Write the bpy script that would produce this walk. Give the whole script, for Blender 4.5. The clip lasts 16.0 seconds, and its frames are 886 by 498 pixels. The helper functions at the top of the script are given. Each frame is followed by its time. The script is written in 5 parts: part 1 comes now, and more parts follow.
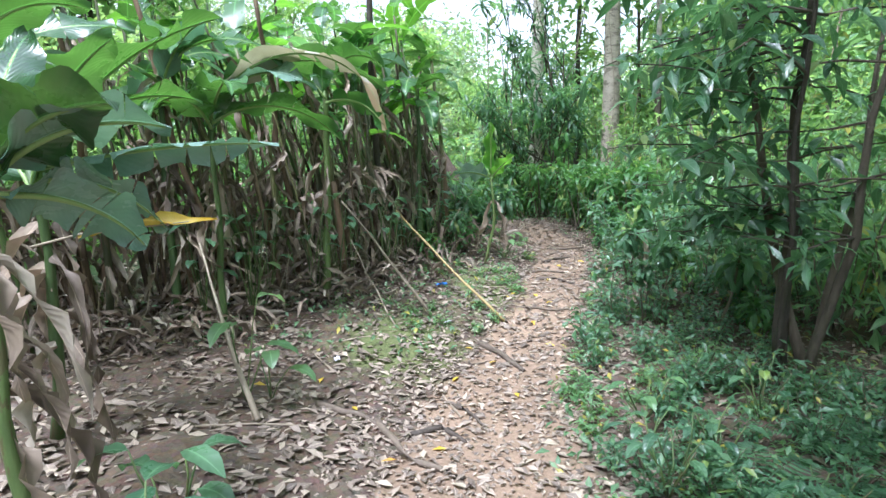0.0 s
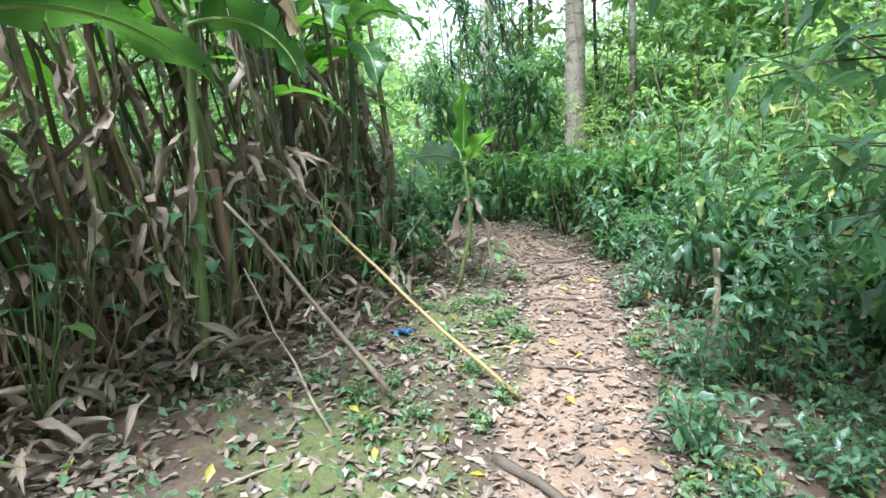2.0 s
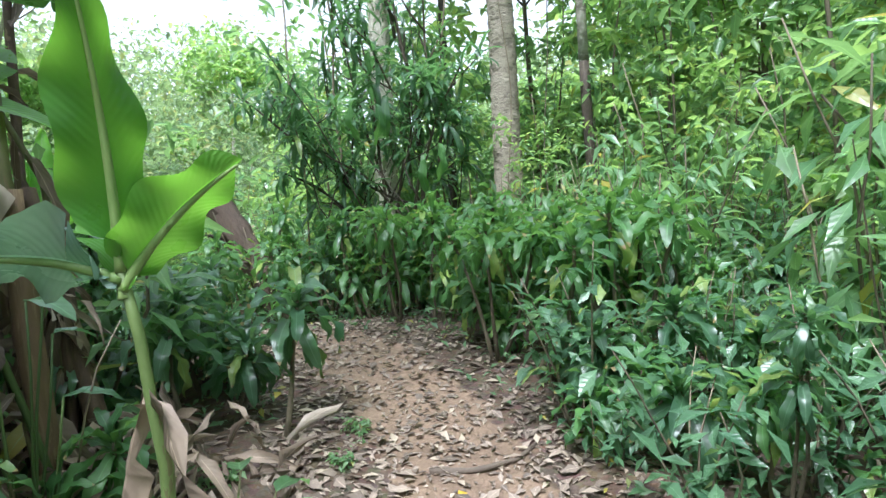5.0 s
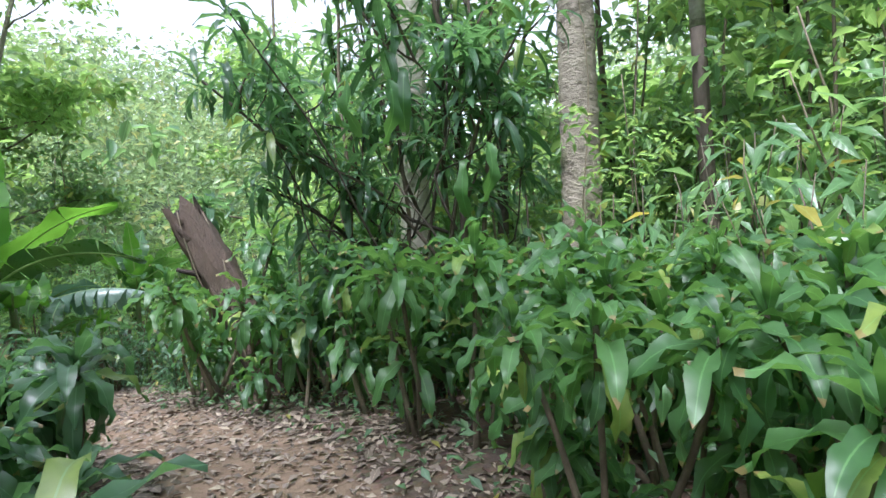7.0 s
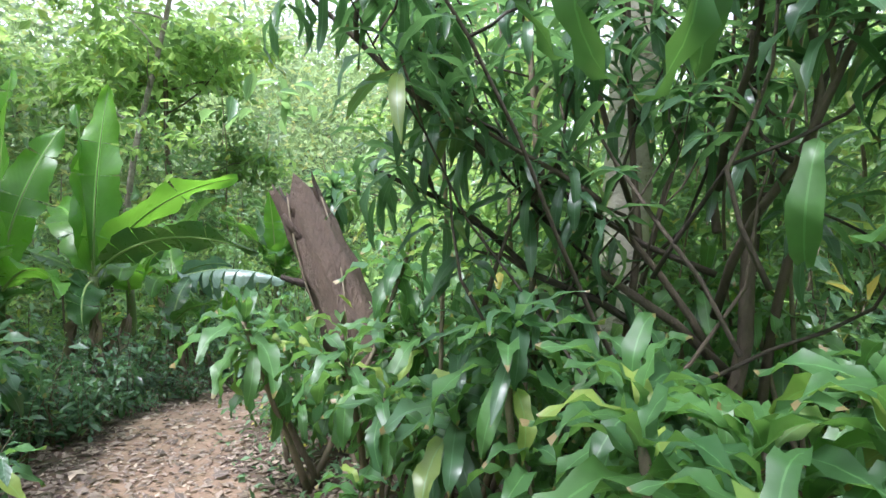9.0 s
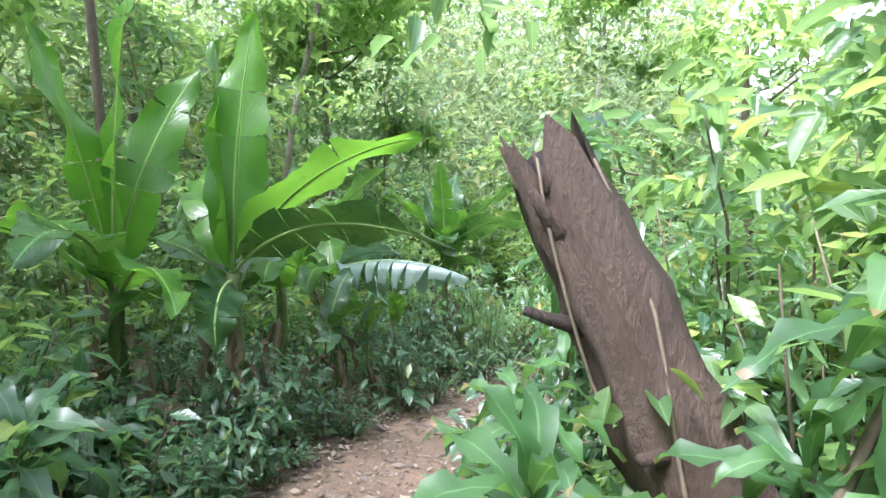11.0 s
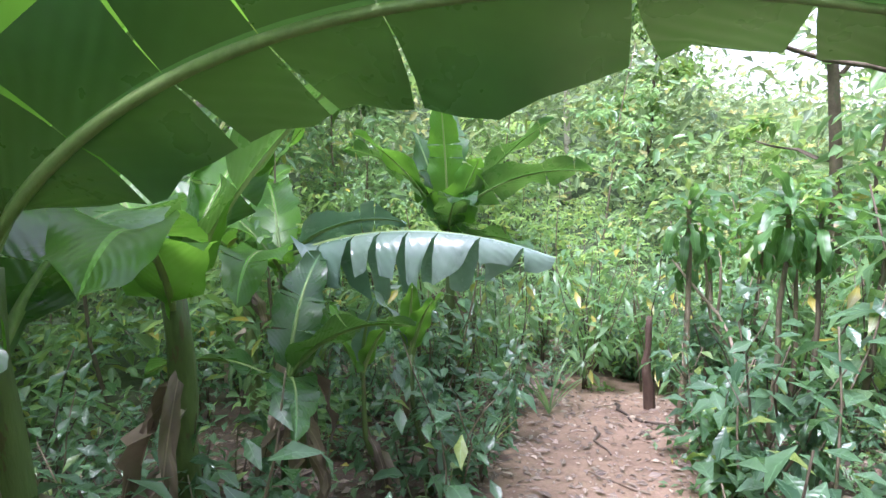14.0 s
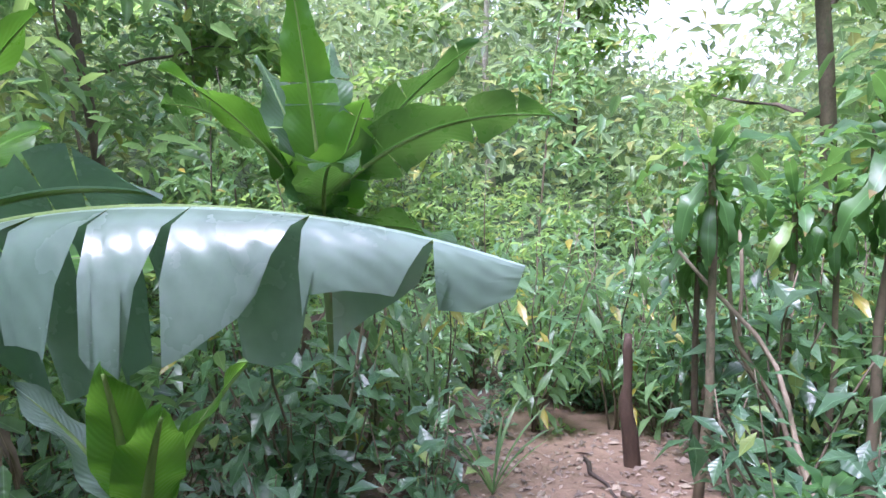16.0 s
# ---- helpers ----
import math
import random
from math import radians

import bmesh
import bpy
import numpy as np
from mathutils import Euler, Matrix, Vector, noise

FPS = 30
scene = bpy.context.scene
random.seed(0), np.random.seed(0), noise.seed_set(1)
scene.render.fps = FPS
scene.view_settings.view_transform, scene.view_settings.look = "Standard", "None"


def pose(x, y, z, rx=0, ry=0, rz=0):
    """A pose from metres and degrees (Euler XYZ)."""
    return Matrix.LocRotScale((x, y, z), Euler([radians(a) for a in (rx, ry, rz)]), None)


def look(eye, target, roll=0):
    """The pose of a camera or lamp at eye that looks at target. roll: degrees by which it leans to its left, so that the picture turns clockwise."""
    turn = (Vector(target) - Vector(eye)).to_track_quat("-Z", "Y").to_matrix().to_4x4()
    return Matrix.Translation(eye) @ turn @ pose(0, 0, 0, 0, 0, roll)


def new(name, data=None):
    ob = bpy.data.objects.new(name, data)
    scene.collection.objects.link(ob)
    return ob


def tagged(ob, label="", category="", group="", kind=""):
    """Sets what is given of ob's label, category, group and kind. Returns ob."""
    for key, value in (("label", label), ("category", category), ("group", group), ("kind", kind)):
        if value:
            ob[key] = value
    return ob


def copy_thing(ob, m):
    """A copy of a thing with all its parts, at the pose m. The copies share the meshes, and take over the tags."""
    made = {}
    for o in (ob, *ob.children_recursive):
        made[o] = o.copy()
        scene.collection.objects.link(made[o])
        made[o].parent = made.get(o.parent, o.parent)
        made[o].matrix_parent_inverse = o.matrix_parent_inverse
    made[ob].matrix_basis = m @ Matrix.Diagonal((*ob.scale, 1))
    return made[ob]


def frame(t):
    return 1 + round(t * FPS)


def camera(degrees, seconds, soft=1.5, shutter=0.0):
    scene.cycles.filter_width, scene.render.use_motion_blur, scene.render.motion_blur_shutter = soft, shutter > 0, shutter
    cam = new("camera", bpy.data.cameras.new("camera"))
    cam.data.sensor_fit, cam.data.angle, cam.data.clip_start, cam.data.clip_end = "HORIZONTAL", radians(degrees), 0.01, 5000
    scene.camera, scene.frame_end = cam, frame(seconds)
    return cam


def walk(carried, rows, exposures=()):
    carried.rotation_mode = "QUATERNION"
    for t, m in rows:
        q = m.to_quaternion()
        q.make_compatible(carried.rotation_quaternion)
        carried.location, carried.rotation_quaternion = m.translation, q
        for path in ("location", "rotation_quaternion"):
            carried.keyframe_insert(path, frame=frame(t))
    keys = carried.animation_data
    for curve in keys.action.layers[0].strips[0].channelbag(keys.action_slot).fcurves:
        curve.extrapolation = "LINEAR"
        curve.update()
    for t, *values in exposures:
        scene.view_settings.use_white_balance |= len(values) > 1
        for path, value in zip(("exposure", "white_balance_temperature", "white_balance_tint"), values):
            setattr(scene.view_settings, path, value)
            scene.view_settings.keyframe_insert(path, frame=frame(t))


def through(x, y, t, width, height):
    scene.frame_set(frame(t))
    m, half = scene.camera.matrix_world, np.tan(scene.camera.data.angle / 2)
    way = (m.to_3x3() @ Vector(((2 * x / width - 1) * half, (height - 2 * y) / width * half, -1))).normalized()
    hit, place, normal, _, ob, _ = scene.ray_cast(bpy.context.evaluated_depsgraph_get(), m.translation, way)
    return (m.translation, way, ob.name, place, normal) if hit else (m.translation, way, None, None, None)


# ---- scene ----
cam = camera(75.6, 16.0)
PATH = [
    (0, (0.038, -0.041, 1.476), (0.02, 1.941, 1.207), -1.6),
    (0.5, (-0.082, 0.601, 1.434), (-0.047, 2.582, 1.159), -2.0),
    (1, (-0.226, 1.245, 1.319), (-0.131, 3.225, 1.053), -2.4),
    (1.5, (-0.261, 1.954, 1.246), (-0.097, 3.931, 0.995), -2.9),
    (2, (-0.228, 2.6, 1.282), (0.012, 4.568, 1.022), -2.8),
    (2.5, (-0.086, 3.229, 1.28), (0.219, 5.191, 1.039), -2.7),
    (3, (0.079, 3.821, 1.251), (0.446, 5.774, 1.023), -3.2),
    (3.5, (0.361, 4.45, 1.262), (0.791, 6.392, 1.047), -2.8),
    (4, (0.605, 5.03, 1.344), (1.089, 6.959, 1.132), -2.5),
    (4.5, (0.882, 5.633, 1.43), (1.363, 7.567, 1.256), -3.6),
    (7, (1.627, 8.396, 1.647), (1.931, 10.371, 1.574), -3.8),
    (7.5, (1.673, 8.962, 1.721), (1.895, 10.948, 1.641), -3.1),
    (8, (1.679, 9.53, 1.804), (1.704, 11.526, 1.682), -1.8),
    (8.5, (1.636, 10.037, 1.87), (1.492, 12.027, 1.719), -0.8),
    (9, (1.469, 10.564, 1.939), (1.251, 12.546, 1.783), -0.3),
    (9.5, (1.329, 11.074, 1.97), (0.925, 13.025, 1.806), 0.3),
    (10, (1.03, 11.557, 1.967), (0.418, 13.45, 1.769), 0.1),
    (12.5, (-0.798, 13.778, 1.685), (-1.509, 15.63, 1.428), -0.4),
    (13, (-1.035, 14.151, 1.592), (-1.698, 16.02, 1.33), -0.8),
    (13.5, (-1.268, 14.526, 1.518), (-1.829, 16.428, 1.253), -1.4),
    (14, (-1.439, 14.992, 1.412), (-1.907, 16.915, 1.128), -1.8),
    (14.5, (-1.578, 15.475, 1.33), (-1.98, 17.414, 1.044), -2.2),
    (15, (-1.584, 15.958, 1.229), (-1.925, 17.908, 0.944), -2.7),
    (15.5, (-1.632, 16.481, 1.154), (-1.904, 18.44, 0.862), -3.3),
    (16, (-1.614, 17.063, 1.104), (-1.82, 19.03, 0.802), -3.4),
]
EXPOSURES = [(0.0, 1.28, 5350, 14), (2.5, 1.45, 5500, 12), (4.5, 1.3, 5550, 12), (7.0, 1.15, 5600, 19), (8.5, 1.38, 5650, 20), (9.5, 1.62, 5800, 21), (11.5, 1.76, 5600, 27), (13.0, 1.76, 5550, 31), (14.5, 1.6, 5600, 33), (16.0, 1.4, 5400, 38)]
walk(cam, [(t, look(eye, target, roll)) for t, eye, target, roll in PATH], EXPOSURES)

# ---- sky and sun ----
SUN_ELEV, SUN_TURN = 66.0, 214.0
world = bpy.data.worlds.new("sky")
scene.world = world
world.use_nodes = True
wn = world.node_tree.nodes
sky = wn.new("ShaderNodeTexSky")
sky.sky_type, sky.sun_disc = "NISHITA", False
sky.sun_elevation, sky.sun_rotation = radians(SUN_ELEV), radians(SUN_TURN)
sky.air_density, sky.dust_density, sky.ozone_density = 1.0, 3.0, 1.0
wn["Background"].inputs["Strength"].default_value = 0.15
haze = wn.new("ShaderNodeHueSaturation")
haze.inputs["Saturation"].default_value, haze.inputs["Value"].default_value = 0.22, 1.3
world.node_tree.links.new(sky.outputs[0], haze.inputs["Color"])
world.node_tree.links.new(haze.outputs[0], wn["Background"].inputs["Color"])
sun = new("sun", bpy.data.lights.new("sun", "SUN"))
sun.data.energy, sun.data.angle, sun.data.color = 3.2, radians(20), (1.0, 0.96, 0.9)
sun.matrix_world = look((0, 0, 30), (-30 * math.sin(radians(SUN_TURN)) / math.tan(radians(SUN_ELEV)),
                                    -30 * math.cos(radians(SUN_TURN)) / math.tan(radians(SUN_ELEV)), 0))

# ---- small helpers ----
rng = np.random.default_rng(7)
rnd = random.Random(11)


class Tree:
    """A node tree under construction."""

    def __init__(self, name):
        self.mat = bpy.data.materials.new(name)
        self.mat.use_nodes = True
        self.tree = self.mat.node_tree
        self.bsdf = self.tree.nodes["Principled BSDF"]
        self.out = self.tree.nodes["Material Output"]

    def add(self, kind, props=(), **ins):
        n = self.tree.nodes.new(kind)
        for key, value in dict(props).items():
            setattr(n, key, value)
        for key, value in ins.items():
            self.put(n.inputs[int(key[1:])] if key[0] == "i" and key[1:].isdigit() else n.inputs[key], value)
        return n

    def put(self, socket, value):
        if isinstance(value, bpy.types.NodeSocket):
            self.tree.links.new(value, socket)
        else:
            socket.default_value = value

    def math(self, op, a, b=0.0, c=0.0, clamp=False):
        n = self.tree.nodes.new("ShaderNodeMath")
        n.operation, n.use_clamp = op, clamp
        for k, value in enumerate((a, b, c)):
            self.put(n.inputs[k], value)
        return n.outputs[0]

    def mix(self, fac, a, b, mode="MIX"):
        n = self.tree.nodes.new("ShaderNodeMix")
        n.data_type, n.blend_type = "RGBA", mode
        for k, value in ((0, fac), (6, a), (7, b)):
            self.put(n.inputs[k], value)
        return n.outputs[2]

    def ramp(self, fac, *stops):
        n = self.tree.nodes.new("ShaderNodeValToRGB")
        els = n.color_ramp.elements
        while len(els) < len(stops):
            els.new(0.5)
        for el, (at, col) in zip(els, stops):
            el.position, el.color = at, (*col, 1)
        self.put(n.inputs[0], fac)
        return n.outputs[0]

    def noise(self, scale, detail=3.0, vector=None, rough=0.55):
        n = self.add("ShaderNodeTexNoise", Scale=scale, Detail=detail, Roughness=rough)
        if vector is not None:
            self.tree.links.new(vector, n.inputs["Vector"])
        return n.outputs[0]

    def coords(self, which="Object"):
        return self.add("ShaderNodeTexCoord").outputs[which]

    def random(self):
        a = self.add("ShaderNodeObjectInfo").outputs["Random"]
        b = self.add("ShaderNodeNewGeometry").outputs["Random Per Island"]
        return self.math("FRACT", self.math("ADD", a, b))

    def bump(self, height, strength=0.3, distance=0.01):
        n = self.add("ShaderNodeBump", Strength=strength, Distance=distance, Height=height)
        self.tree.links.new(n.outputs[0], self.bsdf.inputs["Normal"])
        return n


def col4(c):
    return (*c, 1.0)


def leaf_material(name, dark, light, through, share=0.35, rough=0.4, veins=60.0, odd=(0.45, 0.36, 0.05), odd_from=0.96, rib=0.35, tip=0.0, light_dark=0.0):
    """A leaf's surface: gloss above, light coming through, midrib, side veins, blotches, an odd yellow one."""
    t = Tree(name)
    r = t.random()
    uv = t.add("ShaderNodeUVMap").outputs[0]
    sep = t.add("ShaderNodeSeparateXYZ", Vector=uv)
    u, v = sep.outputs[0], sep.outputs[1]
    side = t.math("ABSOLUTE", t.math("SUBTRACT", u, 0.5))
    base = t.ramp(r, (0.0, dark), (odd_from - 0.03, light), (odd_from, odd))
    blot = t.noise(9.0, 4.0, t.coords())
    base = t.mix(t.math("MULTIPLY", t.math("SUBTRACT", blot, 0.35, clamp=True), 1.1, clamp=True), base, col4([c * 0.55 for c in dark]))
    if light_dark > 0:
        # Wide noise varies foliage tone and paints dark gaps between trees into it.
        tone = t.ramp(t.noise(light_dark, 2.0, t.coords()), (0.36, (0.38, 0.42, 0.40)), (0.5, (0.85, 0.9, 0.85)), (0.64, (1.35, 1.25, 1.0)))
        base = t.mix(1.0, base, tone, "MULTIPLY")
    ribs = t.math("LESS_THAN", side, 0.035)
    base = t.mix(t.math("MULTIPLY", ribs, rib), base, col4([min(1, c * 2.2 + 0.03) for c in light]))
    if tip > 0:
        edge = t.math("ADD", v, t.math("MULTIPLY", t.math("SUBTRACT", t.noise(14.0, 2.0, t.coords()), 0.5), 0.25))
        base = t.mix(t.math("MULTIPLY", t.math("GREATER_THAN", edge, 1.0 - tip), 0.8), base, col4((0.30, 0.19, 0.08)))
    t.put(t.bsdf.inputs["Base Color"], base)
    t.bsdf.inputs["Specular IOR Level"].default_value = 0.75
    t.put(t.bsdf.inputs["Roughness"], t.math("ADD", rough, t.math("MULTIPLY", t.math("SUBTRACT", blot, 0.5), 0.3)))
    lines = t.math("SINE", t.math("MULTIPLY", t.math("ADD", v, t.math("MULTIPLY", side, -0.35)), veins))
    t.bump(t.math("ADD", t.math("MULTIPLY", lines, 0.35), blot), 0.35, 0.004)
    tr = t.add("ShaderNodeBsdfTranslucent", Color=t.mix(0.65, base, col4(through)))
    both = t.add("ShaderNodeMixShader")
    t.put(both.inputs[0], share)
    t.tree.links.new(t.bsdf.outputs[0], both.inputs[1])
    t.tree.links.new(tr.outputs[0], both.inputs[2])
    t.tree.links.new(both.outputs[0], t.out.inputs["Surface"])
    return t.mat


def plain_material(name, *stops, rough=0.75, grain=30.0, relief=0.5, stretch=(1, 1, 1), depth=0.008, dirt=None):
    """Bark, dry leaf, soil and wood: two scales of colour noise and relief."""
    t = Tree(name)
    at = t.add("ShaderNodeMapping", Vector=t.coords())
    at.inputs["Scale"].default_value = stretch
    fine, wide = t.noise(grain, 6.0, at.outputs[0], 0.65), t.noise(grain * 0.13, 3.0, at.outputs[0])
    fac = t.math("ADD", t.math("MULTIPLY", fine, 0.45), t.math("ADD", t.math("MULTIPLY", wide, 0.45), t.math("MULTIPLY", t.math("SUBTRACT", t.random(), 0.45), 0.45)))
    base = t.ramp(fac, *stops)
    if dirt:
        base = t.mix(t.math("MULTIPLY", t.math("GREATER_THAN", t.noise(grain * 0.3, 5.0, at.outputs[0], 0.7), 0.58), 0.6), base, col4(dirt))
    t.put(t.bsdf.inputs["Base Color"], base)
    t.put(t.bsdf.inputs["Roughness"], rough)
    t.bump(t.math("ADD", fine, wide), relief, depth)
    return t.mat


M = {}
M["dracaena"] = leaf_material("strap_leaf", (0.04, 0.115, 0.042), (0.105, 0.245, 0.068), (0.26, 0.54, 0.09), 0.36, 0.46, 10.0, odd=(0.30, 0.40, 0.08), tip=0.03)
M["dracaena_dark"] = leaf_material("dark_strap_leaf", (0.04, 0.095, 0.055), (0.095, 0.195, 0.095), (0.22, 0.46, 0.12), 0.42, 0.34, 10.0, odd=(0.22, 0.30, 0.07), tip=0.03)
M["banana"] = leaf_material("banana_leaf", (0.06, 0.19, 0.03), (0.15, 0.36, 0.05), (0.27, 0.60, 0.04), 0.48, 0.32, 160.0, odd=(0.14, 0.33, 0.07), odd_from=0.99, rib=0.6)
# Pale bluish base paints the sky's sheen onto these waxy leaves.
M["banana_sheen"] = leaf_material("waxy_banana_leaf", (0.15, 0.245, 0.20), (0.27, 0.37, 0.315), (0.16, 0.40, 0.14), 0.2, 0.25, 160.0, odd=(0.19, 0.31, 0.23), odd_from=0.995, rib=0.5)
# Dark copy of the banana leaf: older leaves, and underside shade put into colour.
M["banana_dark"] = leaf_material("old_banana_leaf", (0.035, 0.105, 0.035), (0.075, 0.185, 0.055), (0.17, 0.38, 0.04), 0.34, 0.3, 160.0, odd=(0.075, 0.185, 0.055), odd_from=0.99, rib=0.7)
M["shrub"] = leaf_material("shrub_leaf", (0.045, 0.11, 0.062), (0.12, 0.235, 0.115), (0.20, 0.44, 0.13), 0.33, 0.30, 40.0, odd=(0.25, 0.33, 0.08), odd_from=0.975)
M["shrub_light"] = leaf_material("light_shrub_leaf", (0.08, 0.19, 0.085), (0.20, 0.35, 0.15), (0.38, 0.62, 0.18), 0.48, 0.32, 40.0)
M["canopy"] = leaf_material("canopy_leaf", (0.09, 0.20, 0.075), (0.24, 0.40, 0.14), (0.50, 0.74, 0.18), 0.58, 0.45, 30.0, odd=(0.40, 0.42, 0.09), odd_from=0.92)
M["woods"] = leaf_material("far_woods_leaf", (0.07, 0.15, 0.07), (0.30, 0.42, 0.20), (0.44, 0.60, 0.24), 0.45, 0.5, 20.0, odd=(0.42, 0.40, 0.12), odd_from=0.85, light_dark=0.33)
M["cover"] = leaf_material("ground_cover_leaf", (0.055, 0.135, 0.065), (0.15, 0.27, 0.12), (0.25, 0.46, 0.13), 0.33, 0.45, 40.0)
# Darkest banana copy: shade of undersides against the sky put into the colour.
M["banana_shaded"] = leaf_material("deep_green_banana_leaf", (0.02, 0.065, 0.022), (0.04, 0.11, 0.03), (0.13, 0.26, 0.03), 0.22, 0.3, 160.0, odd=(0.04, 0.11, 0.03), odd_from=0.99, rib=0.7)
M["banana_pale"] = leaf_material("withering_banana_leaf", (0.30, 0.30, 0.20), (0.48, 0.44, 0.36), (0.45, 0.40, 0.18), 0.3, 0.5, 160.0, odd=(0.5, 0.35, 0.1), tip=0.22)
M["yellow"] = leaf_material("yellow_leaf", (0.60, 0.40, 0.03), (0.75, 0.55, 0.06), (0.8, 0.6, 0.08), 0.3, 0.5, 40.0, odd=(0.5, 0.25, 0.05))
M["dry"] = leaf_material("dry_leaf", (0.11, 0.080, 0.058), (0.36, 0.275, 0.20), (0.36, 0.26, 0.16), 0.15, 0.7, 80.0, odd=(0.46, 0.39, 0.31), odd_from=0.82, rib=0.3)
M["litter"] = leaf_material("fallen_leaf_litter", (0.085, 0.062, 0.045), (0.36, 0.285, 0.22), (0.36, 0.25, 0.15), 0.08, 0.62, 50.0, odd=(0.46, 0.38, 0.28), odd_from=0.92)
M["stem_green"] = plain_material("green_stem", (0.3, (0.05, 0.09, 0.025)), (0.7, (0.14, 0.20, 0.06)), grain=40.0, stretch=(1, 1, 0.2), rough=0.55, dirt=(0.11, 0.07, 0.04))
M["midrib"] = plain_material("pale_midrib", (0.3, (0.16, 0.26, 0.07)), (0.7, (0.30, 0.40, 0.14)), grain=40.0, stretch=(1, 1, 0.2), rough=0.5)
M["stem_olive"] = plain_material("olive_stem", (0.3, (0.045, 0.05, 0.02)), (0.7, (0.15, 0.145, 0.055)), grain=40.0, stretch=(1, 1, 0.2), rough=0.6, dirt=(0.13, 0.085, 0.05))
M["stem_brown"] = plain_material("brown_sheath", (0.25, (0.045, 0.028, 0.018)), (0.75, (0.19, 0.12, 0.07)), grain=60.0, stretch=(1, 1, 0.12), dirt=(0.24, 0.17, 0.10))
M["cane"] = plain_material("grey_cane", (0.25, (0.07, 0.055, 0.035)), (0.75, (0.22, 0.18, 0.12)), grain=50.0, stretch=(1, 1, 0.6), dirt=(0.08, 0.10, 0.05))
M["bark"] = plain_material("ringed_bark", (0.32, (0.09, 0.07, 0.05)), (0.6, (0.34, 0.30, 0.23)), grain=16.0, stretch=(1, 1, 2.2), relief=1.0, depth=0.04, dirt=(0.07, 0.06, 0.04))
M["pale_bark"] = plain_material("pale_bark", (0.3, (0.20, 0.18, 0.14)), (0.62, (0.52, 0.49, 0.41)), grain=12.0, stretch=(1, 1, 1.6), relief=0.9, depth=0.03, dirt=(0.14, 0.12, 0.08))
M["dark_bark"] = plain_material("dark_bark", (0.25, (0.035, 0.028, 0.020)), (0.75, (0.13, 0.10, 0.07)), grain=30.0, stretch=(1, 1, 0.5), relief=0.9, depth=0.02)
M["rotten"] = plain_material("rotten_wood", (0.3, (0.014, 0.010, 0.008)), (0.75, (0.095, 0.064, 0.044)), grain=45.0, stretch=(1, 1, 0.15), relief=1.0, depth=0.03)
M["stick_yellow"] = plain_material("yellow_stick", (0.25, (0.27, 0.19, 0.07)), (0.75, (0.46, 0.35, 0.15)), grain=50.0, stretch=(1, 1, 0.1), rough=0.5)
M["stick_grey"] = plain_material("dry_stick", (0.25, (0.17, 0.13, 0.09)), (0.75, (0.42, 0.35, 0.26)), grain=50.0, stretch=(1, 1, 0.15))
M["stick_brown"] = plain_material("brown_broken_wood", (0.3, (0.04, 0.024, 0.017)), (0.75, (0.12, 0.076, 0.05)), grain=40.0, stretch=(1, 1, 0.25), relief=0.9, depth=0.015)
M["root"] = plain_material("root_bark", (0.25, (0.045, 0.034, 0.026)), (0.75, (0.15, 0.115, 0.085)), grain=60.0, stretch=(1, 1, 1))
M["blue"] = plain_material("blue_foil", (0.3, (0.02, 0.12, 0.45)), (0.7, (0.06, 0.30, 0.70)), grain=40.0, rough=0.3)
M["white"] = plain_material("white_paper", (0.3, (0.62, 0.60, 0.66)), (0.7, (0.82, 0.80, 0.84)), grain=20.0, rough=0.6)


